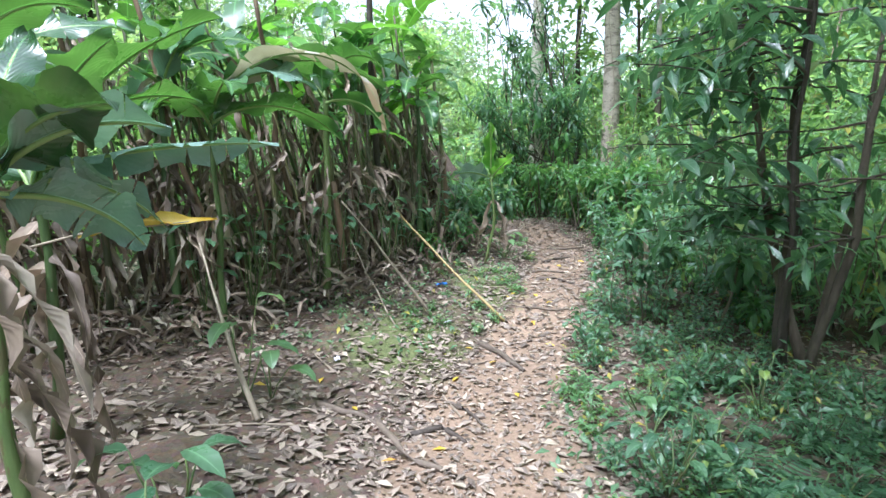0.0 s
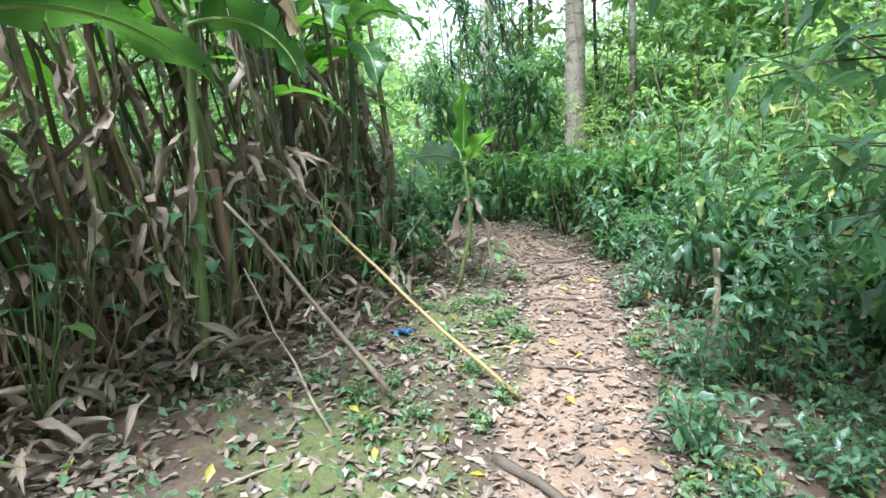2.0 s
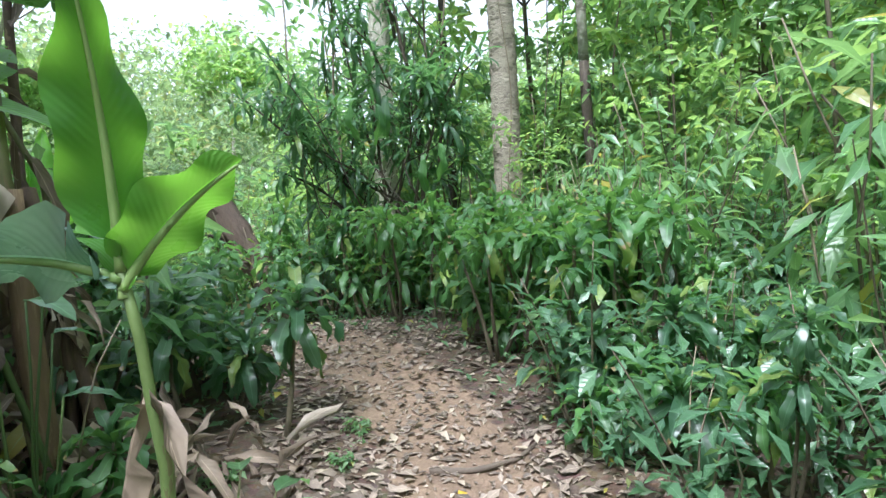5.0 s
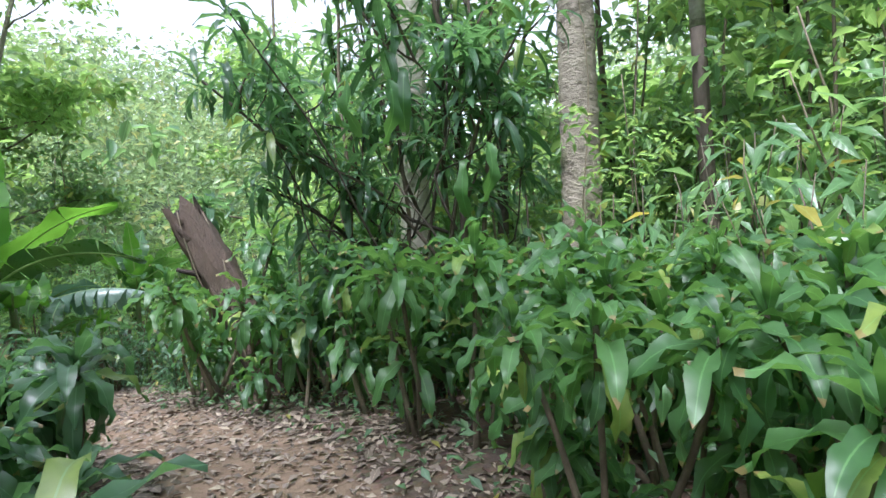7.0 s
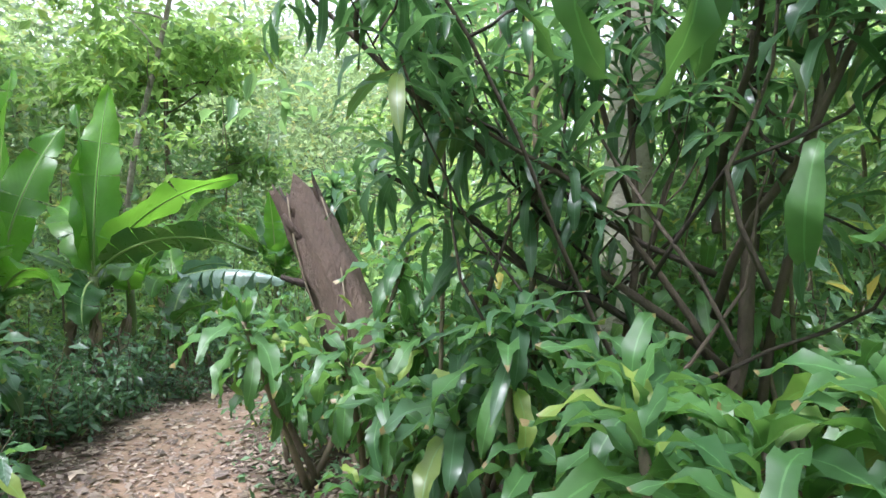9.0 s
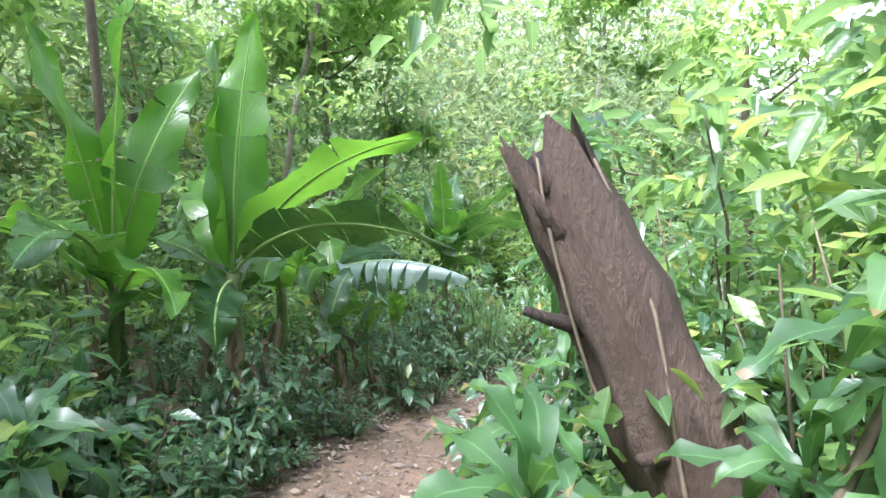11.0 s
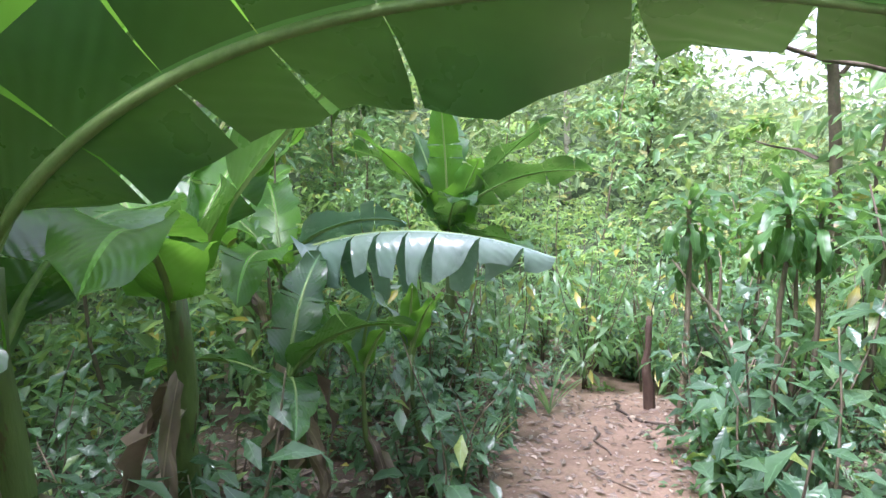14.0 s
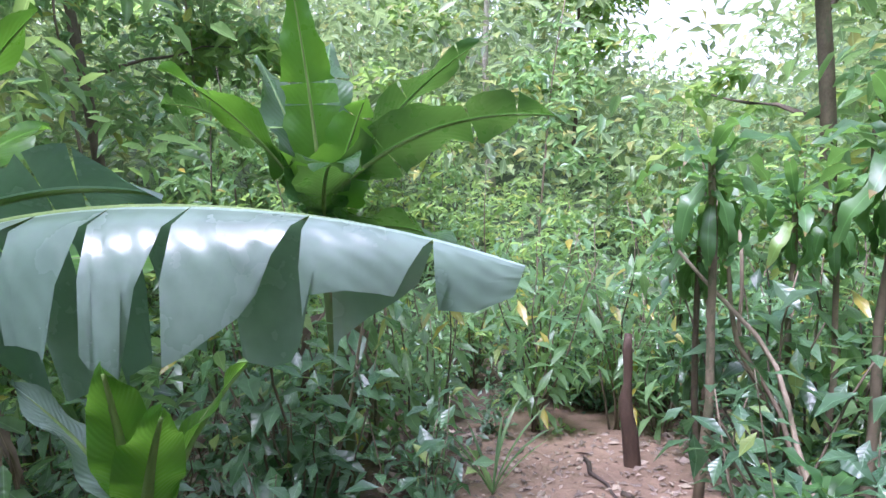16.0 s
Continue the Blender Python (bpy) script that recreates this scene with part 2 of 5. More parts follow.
def ground_material():
    t = Tree("forest_soil")
    at = t.coords()
    way = t.add("ShaderNodeAttribute", dict(attribute_name="trodden")).outputs["Fac"]
    moss = t.add("ShaderNodeAttribute", dict(attribute_name="mossy")).outputs["Fac"]
    wide, mid, fine = t.noise(0.9, 4.0, at), t.noise(7.0, 5.0, at), t.noise(60.0, 6.0, at, 0.7)
    cells = t.add("ShaderNodeTexVoronoi", Scale=26.0, Vector=at)
    leafy = t.ramp(t.math("ADD", t.math("MULTIPLY", mid, 0.5), t.math("MULTIPLY", fine, 0.5)), (0.3, (0.045, 0.032, 0.022)), (0.7, (0.17, 0.12, 0.08)))
    leafy = t.mix(0.35, leafy, t.mix(0.8, leafy, cells.outputs["Color"], "MULTIPLY"))
    soil = t.ramp(t.math("ADD", t.math("MULTIPLY", wide, 0.4), t.math("ADD", t.math("MULTIPLY", mid, 0.3), t.math("MULTIPLY", fine, 0.3))), (0.3, (0.105, 0.07, 0.047)), (0.7, (0.35, 0.245, 0.165)))
    edge = t.math("ADD", way, t.math("MULTIPLY", t.math("SUBTRACT", mid, 0.5), 0.9))
    base = t.mix(t.ramp(edge, (0.35, (0, 0, 0)), (0.6, (1, 1, 1))), leafy, soil)
    green = t.ramp(t.math("ADD", fine, t.math("MULTIPLY", mid, 0.3)), (0.4, (0.05, 0.075, 0.02)), (0.8, (0.13, 0.16, 0.045)))
    base = t.mix(t.ramp(t.math("ADD", moss, t.math("MULTIPLY", t.math("SUBTRACT", mid, 0.5), 1.2)), (0.5, (0, 0, 0)), (0.8, (0.75, 0.75, 0.75))), base, green)
    wild = t.add("ShaderNodeAttribute", dict(attribute_name="overgrown")).outputs["Fac"]
    weeds = t.ramp(t.math("ADD", t.math("MULTIPLY", fine, 0.6), t.math("MULTIPLY", mid, 0.4)), (0.35, (0.02, 0.045, 0.02)), (0.7, (0.11, 0.18, 0.07)))
    base = t.mix(wild, base, weeds)
    t.put(t.bsdf.inputs["Base Color"], base)
    t.put(t.bsdf.inputs["Roughness"], 0.9)
    t.bump(t.math("ADD", t.math("MULTIPLY", fine, 0.6), t.math("ADD", mid, t.math("MULTIPLY", cells.outputs["Distance"], 0.5))), 0.7, 0.02)
    return t.mat


M["ground"] = ground_material()

# ---- the trail and the lie of the land ----
TRAIL = np.array([(0.2, -8), (0.15, -3), (0.12, 0), (0.1, 2), (0.35, 4), (0.8, 5.5), (1.35, 7), (1.75, 8.4), (1.75, 9.6), (1.42, 10.8),
                  (0.85, 11.9), (0.0, 13.0), (-0.9, 14.1), (-1.4, 15.3), (-1.5, 16.5), (-1.35, 18.0), (-1.25, 19.5), (-1.15, 21.0), (-1.0, 21.9)])
RISE_Y = [-60, -8, -3, 0, 2, 4, 5.5, 7, 8.3, 9.4, 10.5, 11.6, 13, 15.3, 17, 18.5, 20, 22, 25, 30, 45, 80]
RISE_Z = [0.5, 0.1, 0.0, -0.10, -0.25, -0.30, -0.2, 0.02, 0.15, 0.27, 0.40, 0.42, 0.27, -0.02, -0.40, -0.70, -1.0, -1.4, -1.9, -2.0, -1.0, 0]


def trail_gap(x, y):
    """How far a place lies from the trail's middle, and on which side (positive: to its right)."""
    p = np.stack([np.asarray(x, float).ravel(), np.asarray(y, float).ravel()], 1)
    best, side = np.full(len(p), 1e9), np.zeros(len(p))
    for a, b in zip(TRAIL[:-1], TRAIL[1:]):
        d = b - a
        s = np.clip(((p - a) @ d) / (d @ d), 0, 1)[:, None]
        off = p - (a + s * d)
        far = np.hypot(off[:, 0], off[:, 1])
        better = far < best
        best[better] = far[better]
        side[better] = np.sign(off[:, 0] * d[1] - off[:, 1] * d[0])[better]
    return best.reshape(np.shape(x)), side.reshape(np.shape(x))


def land(x, y):
    x, y = np.asarray(x, float), np.asarray(y, float)
    z = np.interp(y, RISE_Y, RISE_Z)
    gap, side = trail_gap(x, y)
    left = np.clip(gap - 0.5, 0, 4) * (side < 0) * np.clip((10 - y) / 4, 0, 1)
    z = z + 0.09 * left + 0.05 * np.clip(gap - 0.4, 0, 0.5)
    z = z + 0.05 * np.sin(x * 1.7 + 0.4 * y) * np.sin(y * 1.3 - 0.5 * x) * np.clip(gap / 1.5, 0.2, 1)
    # hills all round, with a valley ahead on the right
    r = np.hypot(x - 0.5, y - 9)
    turn = np.degrees(np.arctan2(x - 0.5, y - 9))
    valley = np.exp(-((turn - 16) / 14.0) ** 2)
    z = z + np.clip(r - 17, 0, 70) * 0.27 * (1 - 0.75 * valley)
    return z


CELL = 0.1
CX, CY = np.meshgrid(np.arange(-12, 12, CELL), np.arange(-6, 34, CELL))
CHART = np.stack([land(CX, CY), trail_gap(CX, CY)[0], trail_gap(CX, CY)[1]], -1).tolist()


def chart(x, y):
    """Height, distance from the trail's middle and side of it, from a chart of the middle of the place."""
    i, j = (y + 6) / CELL, (x + 12) / CELL
    a, b = int(i), int(j)
    if i < 0 or j < 0 or a > 397 or b > 237:
        gap, side = trail_gap(np.array([x]), np.array([y]))
        return float(land(np.array([x]), np.array([y]))[0]), float(gap[0]), float(side[0])
    i, j = i - a, j - b
    p, q, r, s = CHART[a][b], CHART[a][b + 1], CHART[a + 1][b], CHART[a + 1][b + 1]
    z, gap = [(p[k] * (1 - j) + q[k] * j) * (1 - i) + (r[k] * (1 - j) + s[k] * j) * i for k in (0, 1)]
    return z, gap, p[2]


def land1(x, y):
    return chart(x, y)[0]


def link_mesh(name, verts, faces, material, uvs=None, parent=None, label="", smooth=True):
    me = bpy.data.meshes.new(name)
    me.from_pydata(verts, [], faces)
    if uvs is not None:
        layer = me.uv_layers.new(name="UVMap")
        idx = np.empty(len(me.loops), dtype=np.int32)
        me.loops.foreach_get("vertex_index", idx)
        layer.data.foreach_set("uv", np.asarray(uvs, dtype=np.float32)[idx].ravel())
    me.materials.append(material)
    if smooth:
        me.polygons.foreach_set("use_smooth", np.ones(len(me.polygons), dtype=bool))
    me.update()
    if name.startswith("_"):
        return me
    ob = new(name, me)
    ob.parent = parent
    return tagged(ob, label) if label else ob


def part_of(name, me, parent, at=(0, 0, 0), turn=(0, 0, 0), size=1.0, label=""):
    ob = new(name, me)
    ob.parent = parent
    ob.location, ob.rotation_euler = at, turn
    ob.scale = (size, size, size) if not isinstance(size, tuple) else size
    return tagged(ob, label) if label else ob


def thing(name, at, turn=0.0, size=1.0, label="", category="", group="", kind=""):
    ob = new(name)
    ob.empty_display_size = 0.1
    ob.location, ob.rotation_euler, ob.scale = at, (0, 0, turn), (size, size, size)
    return tagged(ob, label, category, group, kind)


# ---- ground ----
def spread(lo, hi, step, reach):
    core = list(np.arange(lo, hi + step / 2, step))
    grow, a, b, s = 1.25, lo, hi, step
    left, right = [], []
    while b < hi + reach:
        s *= grow
        a, b = a - s, b + s
        left.append(a)
        right.append(b)
    return np.array(left[::-1] + core + right)


def build_ground():
    xs, ys = spread(-6.0, 6.5, 0.09, 900), spread(-1.5, 23.0, 0.09, 900)
    gx, gy = np.meshgrid(xs, ys)
    gz = land(gx, gy)
    gap, side = trail_gap(gx, gy)
    jit = np.array([noise.fractal(Vector((a * 2.2, b * 2.2, 0)), 1.0, 2.0, 4) for a, b in zip(gx.ravel(), gy.ravel())]).reshape(gx.shape)
    fine = np.array([noise.noise(Vector((a * 9, b * 9, 3))) for a, b in zip(gx.ravel(), gy.ravel())]).reshape(gx.shape)
    gz = gz + jit * np.clip(gap, 0.25, 1.5) * 0.03 + fine * 0.012
    n, m = gx.shape
    verts = np.stack([gx.ravel(), gy.ravel(), gz.ravel()], 1)
    i = np.arange(n * m).reshape(n, m)
    faces = np.stack([i[:-1, :-1].ravel(), i[:-1, 1:].ravel(), i[1:, 1:].ravel(), i[1:, :-1].ravel()], 1)
    ob = link_mesh("ground", verts.tolist(), faces.tolist(), M["ground"])
    half = np.interp(gy, [-3, 3, 5.5, 9, 12, 16, 18, 21], [0.85, 0.62, 0.38, 0.34, 0.4, 0.5, 0.7, 0.9])
    trod = np.clip(1.0 - (gap - half * 0.6 + jit * 0.12) / (half * 0.8), 0, 1)
    wild = np.clip((gap - 3.5) / 2.0, 0, 1) * 0.9
    moss = np.exp(-((gx + 0.45) / 0.8) ** 2 - ((gy - 5.2) / 1.0) ** 2) + np.exp(-((gx - 0.5) / 0.6) ** 2 - ((gy - 7.0) / 1.0) ** 2)
    for key, values in (("trodden", trod), ("mossy", np.clip(moss, 0, 1)), ("overgrown", wild)):
        ob.data.attributes.new(key, "FLOAT", "POINT").data.foreach_set("value", values.ravel().astype(np.float32))
    tagged(ob, "brown forest soil with a trodden reddish dirt trail", "ground", kind="structure")


build_ground()


# ---- leaf and stem shapes ----
def blade(length, width, rise, fall, n=7, m=2, fold=0.25, wave=0.0, twist=0.0, shape="strap", petiole=0.0, curl=1.0, tears=0, seed=0, droop_edge=0.0, face=0.0):
    """A leaf that grows along +x from the origin: verts, quads, uvs. rise, fall: its slope in degrees at foot and tip. tears: cuts along
    side veins, which part the blade into flaps."""
    r = random.Random(seed)
    verts, uvs, faces = [], [], []
    wander = r.uniform(-1, 1) * 0.15
    spine, x, z = [], 0.0, 0.0
    for i in range(n + 1):
        ang = radians(rise + (fall - rise) * (i / n) ** curl)
        if i:
            x, z = x + math.cos(ang) * length / n, z + math.sin(ang) * length / n
        spine.append((x, z, ang))
    cuts = sorted({min(n - 2, int(n * (0.2 + 0.75 * (j + r.random()) / tears))) for j in range(tears)})
    bounds = [0, *cuts, n]
    for lo, hi in zip(bounds[:-1], bounds[1:]):
        first = len(verts)
        sag = [r.uniform(-0.06, 0.16) if tears else 0.0 for _ in range(2)]
        gape = [r.uniform(0.1, 0.45) * (1 + droop_edge) for _ in range(4)]
        for i in range(lo, hi + 1):
            s = i / n
            x, z, ang = spine[i]
            q = max(0.0, (s - petiole) / (1 - petiole)) if petiole else s
            if shape == "strap":
                w = (0.32 + 0.68 * math.sin(min(1, q * 1.7) * math.pi / 2)) * (1 - max(0, (q - 0.5) / 0.5) ** 2.4)
            elif shape == "paddle":
                w = math.sin(math.pi * min(1, 0.04 + 0.96 * q) ** 0.72) ** 0.62 if 0 < q < 1 else 0.0
            else:
                w = math.sin(math.pi * q ** 0.8) ** 0.85 if 0 < q < 1 else 0.0
            if petiole and s <= petiole:
                w = 0.05
            w = max(w, 0.02) * width / 2
            y0 = wander * length * s * s
            tw = radians(twist) * s + face
            nick = [1 + 0.07 * math.sin(s * 31 + seed + 2 * j) + 0.05 * math.sin(s * 67 + 3 * seed + j) if tears else 1.0 for j in (0, 1)]
            for k in range(-m, m + 1):
                f = k / m
                hang = (droop_edge + sag[k > 0]) * (1 if q > 0.05 else 0)
                pull = (gape[k > 0] if i == lo and lo else 0.0) - (gape[2 + (k > 0)] if i == hi and hi < n else 0.0)
                yy = f * w * math.cos(fold) * (nick[k > 0] if abs(k) == m else 1.0)
                up = abs(f) * w * math.sin(fold) - hang * abs(f) ** 1.6 * w
                up += wave * width * f * abs(f) * math.sin(s * 17 + 1.7 * (k > 0) + seed)
                yy, up = yy * math.cos(tw) - up * math.sin(tw), yy * math.sin(tw) + up * math.cos(tw)
                if hang > 0:
                    yy *= 1 - 0.5 * min(1, hang) * abs(f)
                slip = pull * abs(f) ** 1.3 * length / n
                verts.append((x - up * math.sin(ang) + slip * math.cos(ang), y0 + yy, z + up * math.cos(ang) + slip * math.sin(ang)))
                uvs.append((0.5 + 0.5 * f, s))
        row = 2 * m + 1
        for i in range(hi - lo):
            for k in range(2 * m):
                faces.append((first + i * row + k, first + i * row + k + 1, first + (i + 1) * row + k + 1, first + (i + 1) * row + k))
    return verts, faces, uvs


def spine_of(length, rise, fall, n, curl, seed):
    """The midrib's line of the blade with the same numbers."""
    wander = random.Random(seed).uniform(-1, 1) * 0.15
    out, x, z = [], 0.0, 0.0
    for i in range(n + 1):
        ang = radians(rise + (fall - rise) * (i / n) ** curl)
        if i:
            x, z = x + math.cos(ang) * length / n, z + math.sin(ang) * length / n
        out.append((x, wander * length * (i / n) ** 2, z - 0.006))
    return out


def tube(points, radii, sides=6, cap=True):
    """A tapering tube along points: verts, faces, uvs."""
    pts = [Vector(p) for p in points]
    verts, faces, uvs = [], [], []
    for i, p in enumerate(pts):
        d = (pts[min(i + 1, len(pts) - 1)] - pts[max(i - 1, 0)]).normalized()
        a = d.orthogonal() if abs(d.z) < 0.9 else Vector((1, 0, 0)) - d * d.x
        a.normalize()
        b = d.cross(a)
        for k in range(sides):
            t = 2 * math.pi * k / sides
            verts.append(tuple(p + (a * math.cos(t) + b * math.sin(t)) * radii[i]))
            uvs.append((k / sides, i / max(1, len(pts) - 1)))
    for i in range(len(pts) - 1):
        for k in range(sides):
            faces.append((i * sides + k, i * sides + (k + 1) % sides, (i + 1) * sides + (k + 1) % sides, (i + 1) * sides + k))
    if cap:
        faces.append(tuple(range(sides))[::-1])
        faces.append(tuple(len(verts) - sides + k for k in range(sides)))
    return verts, faces, uvs


def joined(*some):
    verts, faces, uvs = [], [], []
    for v, f, u in some:
        o = len(verts)
        verts += list(v)
        uvs += list(u)
        faces += [tuple(o + k for k in q) for q in f]
    return verts, faces, uvs


def bent(a, b, steps=6, sway=0.1, seed=0):
    """Points from a to b that wander a little."""
    r = random.Random(seed)
    a, b = Vector(a), Vector(b)
    d = b - a
    side = d.orthogonal().normalized()
    other = d.normalized().cross(side)
    p, q = r.uniform(-1, 1), r.uniform(-1, 1)
    k1, k2 = r.uniform(2, 5), r.uniform(2, 5)
    out = []
    for i in range(steps + 1):
        s = i / steps
        hump = math.sin(math.pi * s)
        out.append(a + d * s + side * sway * (p * hump + 0.25 * math.sin(k1 * 3 * s + p * 9) * hump) + other * sway * (q * hump + 0.25 * math.sin(k2 * 3 * s) * hump))
    return out


def taper(a, b, count, knots=0.0, seed=0):
    r = random.Random(seed)
    return [(a + (b - a) * i / (count - 1)) * (1 + r.uniform(-knots, knots)) for i in range(count)]


def strewn(name, shapes, spots, material, parent=None, label=""):
    """Many leaves in one mesh. spots: rows of x, y, z, turn, pitch, roll, size; shapes: leaf shapes with equal face sizes."""
    spots = np.asarray(spots, float)
    allv, allf, allu, base = [], [], [], 0
    pick = rng.integers(0, len(shapes), len(spots))
    for n, (v, f, u) in enumerate(shapes):
        sp = spots[pick == n]
        if not len(sp):
            continue
        v, f, u = np.array(v), np.array(f), np.array(u)
        cz, sz, cy, sy, cx, sx = np.cos(sp[:, 3]), np.sin(sp[:, 3]), np.cos(sp[:, 4]), np.sin(sp[:, 4]), np.cos(sp[:, 5]), np.sin(sp[:, 5])
        x, y, z = [v[None, :, k] * sp[:, 6, None] for k in range(3)]
        y, z = y * cx[:, None] - z * sx[:, None], y * sx[:, None] + z * cx[:, None]
        x, z = x * cy[:, None] + z * sy[:, None], -x * sy[:, None] + z * cy[:, None]
        x, y = x * cz[:, None] - y * sz[:, None], x * sz[:, None] + y * cz[:, None]
        pts = np.stack([x + sp[:, 0, None], y + sp[:, 1, None], z + sp[:, 2, None]], -1)
        allv.append(pts.reshape(-1, 3))
        allf.append((f[None] + (np.arange(len(sp)) * len(v))[:, None, None] + base).reshape(-1, f.shape[1]))
        allu.append(np.tile(u, (len(sp), 1)))
        base += len(sp) * len(v)
    return link_mesh(name, np.concatenate(allv), np.concatenate(allf), material, np.concatenate(allu), parent, label)


OVATE = [blade(0.13, 0.060, 12, -25, 2, 1, 0.3, 0.0, 8, "ovate", 0.12, seed=k) for k in range(3)]
SLIM = [blade(0.17, 0.047, 10, -40, 2, 1, 0.25, 0.02, 12, "ovate", 0.08, seed=k) for k in range(3)]
SIMPLE = [([(0, 0, 0), (0.14, 0.07 + 0.01 * k, 0.02), (0.3, 0.02 * k, -0.05), (0.12, -0.07, 0.03)], [(0, 1, 2), (0, 2, 3)], [(0.5, 0), (1, 0.5), (0.5, 1), (0, 0.5)]) for k in range(3)]
POINTED = [([(0, 0, 0.01), (0.09, 0.062, 0.03), (0.21, 0.055, 0.01), (0.31, 0.02 * k, -0.06), (0.2, -0.05, 0.012), (0.08, -0.062, 0.034)], [(0, 1, 2, 3), (0, 3, 4, 5)], [(0.5, 0), (1, 0.3), (1, 0.7), (0.5, 1), (0, 0.7), (0, 0.3)]) for k in (-1, 0, 1)]
FLAT_LEAF = [blade(0.14, 0.068, 10 + 6 * k, -10 - 8 * k, 2, 1, 0.3 - 0.2 * k, 0.05, 20 * (k - 1), "ovate", 0.0, seed=k) for k in range(4)]
STRAP = [blade(0.50, 0.112, 30 + 12 * (k % 3), -40 - 15 * (k % 4), 9, 1, 0.32, 0.24, 14 * ((k % 3) - 1), "strap", seed=k) for k in range(8)]
STRAP_THIN = [blade(0.34, 0.056, 35 - 10 * (k % 3), -35 - 20 * (k % 4), 5, 1, 0.32, 0.14, 14 * ((k % 3) - 1), "strap", seed=60 + k) for k in range(6)]
STRAP_ME = {key: [link_mesh("_strap_leaf", *s[:2], M[key], s[2]) for s in STRAP] for key in ("dracaena", "dracaena_dark")}


# ---- strap-leaved cane plants ----
def strap_plant(name, height, crowns, leaves, key, seed, label, scale=1.0, droop=0.0, whole=False, sway=1.0):
    """A clump of ringed canes, each with a rosette of arching strap leaves; every leaf a part."""
    r = random.Random(seed)
    ob = thing(name, (0, 0, 0), label=label, category="plant", group="strap-leaved plants")
    spots = []
    for c in range(crowns):
        lean = Vector((r.uniform(-0.28, 0.28), r.uniform(-0.28, 0.28), 0)) * (height if crowns > 1 else 0.4 * height) * sway
        top = lean + Vector((0, 0, height * (r.uniform(0.75, 1.0) if not c else r.uniform(0.4, 0.95))))
        foot = Vector((r.uniform(-0.06, 0.06), r.uniform(-0.06, 0.06), -0.05))
        pts = bent(foot, top, 5, 0.05, seed + c)
        v, f, u = tube(pts, taper(0.022, 0.014, 6, 0.15, c), 6)
        link_mesh("cane", v, f, M["cane"], u, ob)
        for k in range(leaves):
            s = k / leaves
            pitch = radians(80 - 125 * s ** 0.85 + r.uniform(-10, 10) - droop * s)
            back = -0.20 * s * (top - pts[-2]).normalized()
            size = (0.55 + 0.5 * math.sin(math.pi * min(1, s * 0.8 + 0.15))) * r.uniform(0.85, 1.15) * scale
            if whole:
                spots.append((*(top + back), k * 2.39996 + r.uniform(-0.3, 0.3), -pitch + 0.45, r.uniform(-0.3, 0.3), size))
                continue
            part_of("leaf", r.choice(STRAP_ME[key]), ob, top + back, (r.uniform(-0.3, 0.3), -pitch + 0.45, k * 2.39996 + r.uniform(-0.3, 0.3)), size)
    if whole:
        strewn("foliage", STRAP, spots, M[key], ob)
    return ob


def clear_of_trail(x, y, least):
    return chart(x, y)[1] > least


def scatter(count, box, apart, least, seed, taken=None):
    """Places in a box x0, y0, x1, y1, no nearer together than apart, clear of the trail."""
    r, out = random.Random(seed), []
    taken = taken if taken is not None else []
    for _ in range(count * 30):
        if len(out) >= count:
            break
        x, y = r.uniform(box[0], box[2]), r.uniform(box[1], box[3])
        if clear_of_trail(x, y, least) and all((x - a) ** 2 + (y - b) ** 2 > apart * apart for a, b in out + taken):
            out.append((x, y))
    return out


def set_out(kinds, spots, seed, lo=0.85, hi=1.15):
    """Copies of the kinds at the spots; each kind itself takes the first spot that falls to it."""
    r, used = random.Random(seed), set()
    for x, y in spots:
        kind = r.choice(kinds)
        m = Matrix.LocRotScale((x, y, land1(x, y)), Euler((r.uniform(-0.06, 0.06), r.uniform(-0.06, 0.06), r.uniform(0, 6.28))), Vector([r.uniform(lo, hi)] * 3))
        if kind.name in used or kind.get("placed"):
            copy_thing(kind, m)
        else:
            kind.matrix_basis = m
            kind["placed"] = 1
        used.add(kind.name)


BRIGHT = "green strap-leaved plant with arching wavy leaves on grey canes"
DARK = "dark green strap-leaved plant growing densely beside the trail"
straps_low = [strap_plant("strap_leaved_plant", 1.0 + 0.2 * k, 2, 19, "dracaena", 20 + k, BRIGHT, 0.76) for k in range(3)]
straps_mid = [strap_plant("strap_leaved_plant", 1.3 + 0.2 * k, 3, 18, "dracaena", 30 + k, BRIGHT, 0.8, whole=k == 2) for k in range(3)]
straps_dark = [strap_plant("dark_strap_leaved_plant", 0.65 + 0.25 * k, 1 + k % 2, 24, "dracaena_dark", 40 + k, DARK, whole=True) for k in range(3)]
straps_green = [strap_plant("strap_leaved_plant", 0.5 + 0.3 * k, 1 + k % 2, 26, "dracaena", 45 + k, BRIGHT, whole=True) for k in range(3)]
straps_tall = [strap_plant("tall_cane_plant", 1.5 + 0.35 * k, 2, 24, "dracaena_dark", 50 + k, "tall cane plant with drooping dark green strap leaves", 0.85, 35, True, 0.45) for k in range(3)]

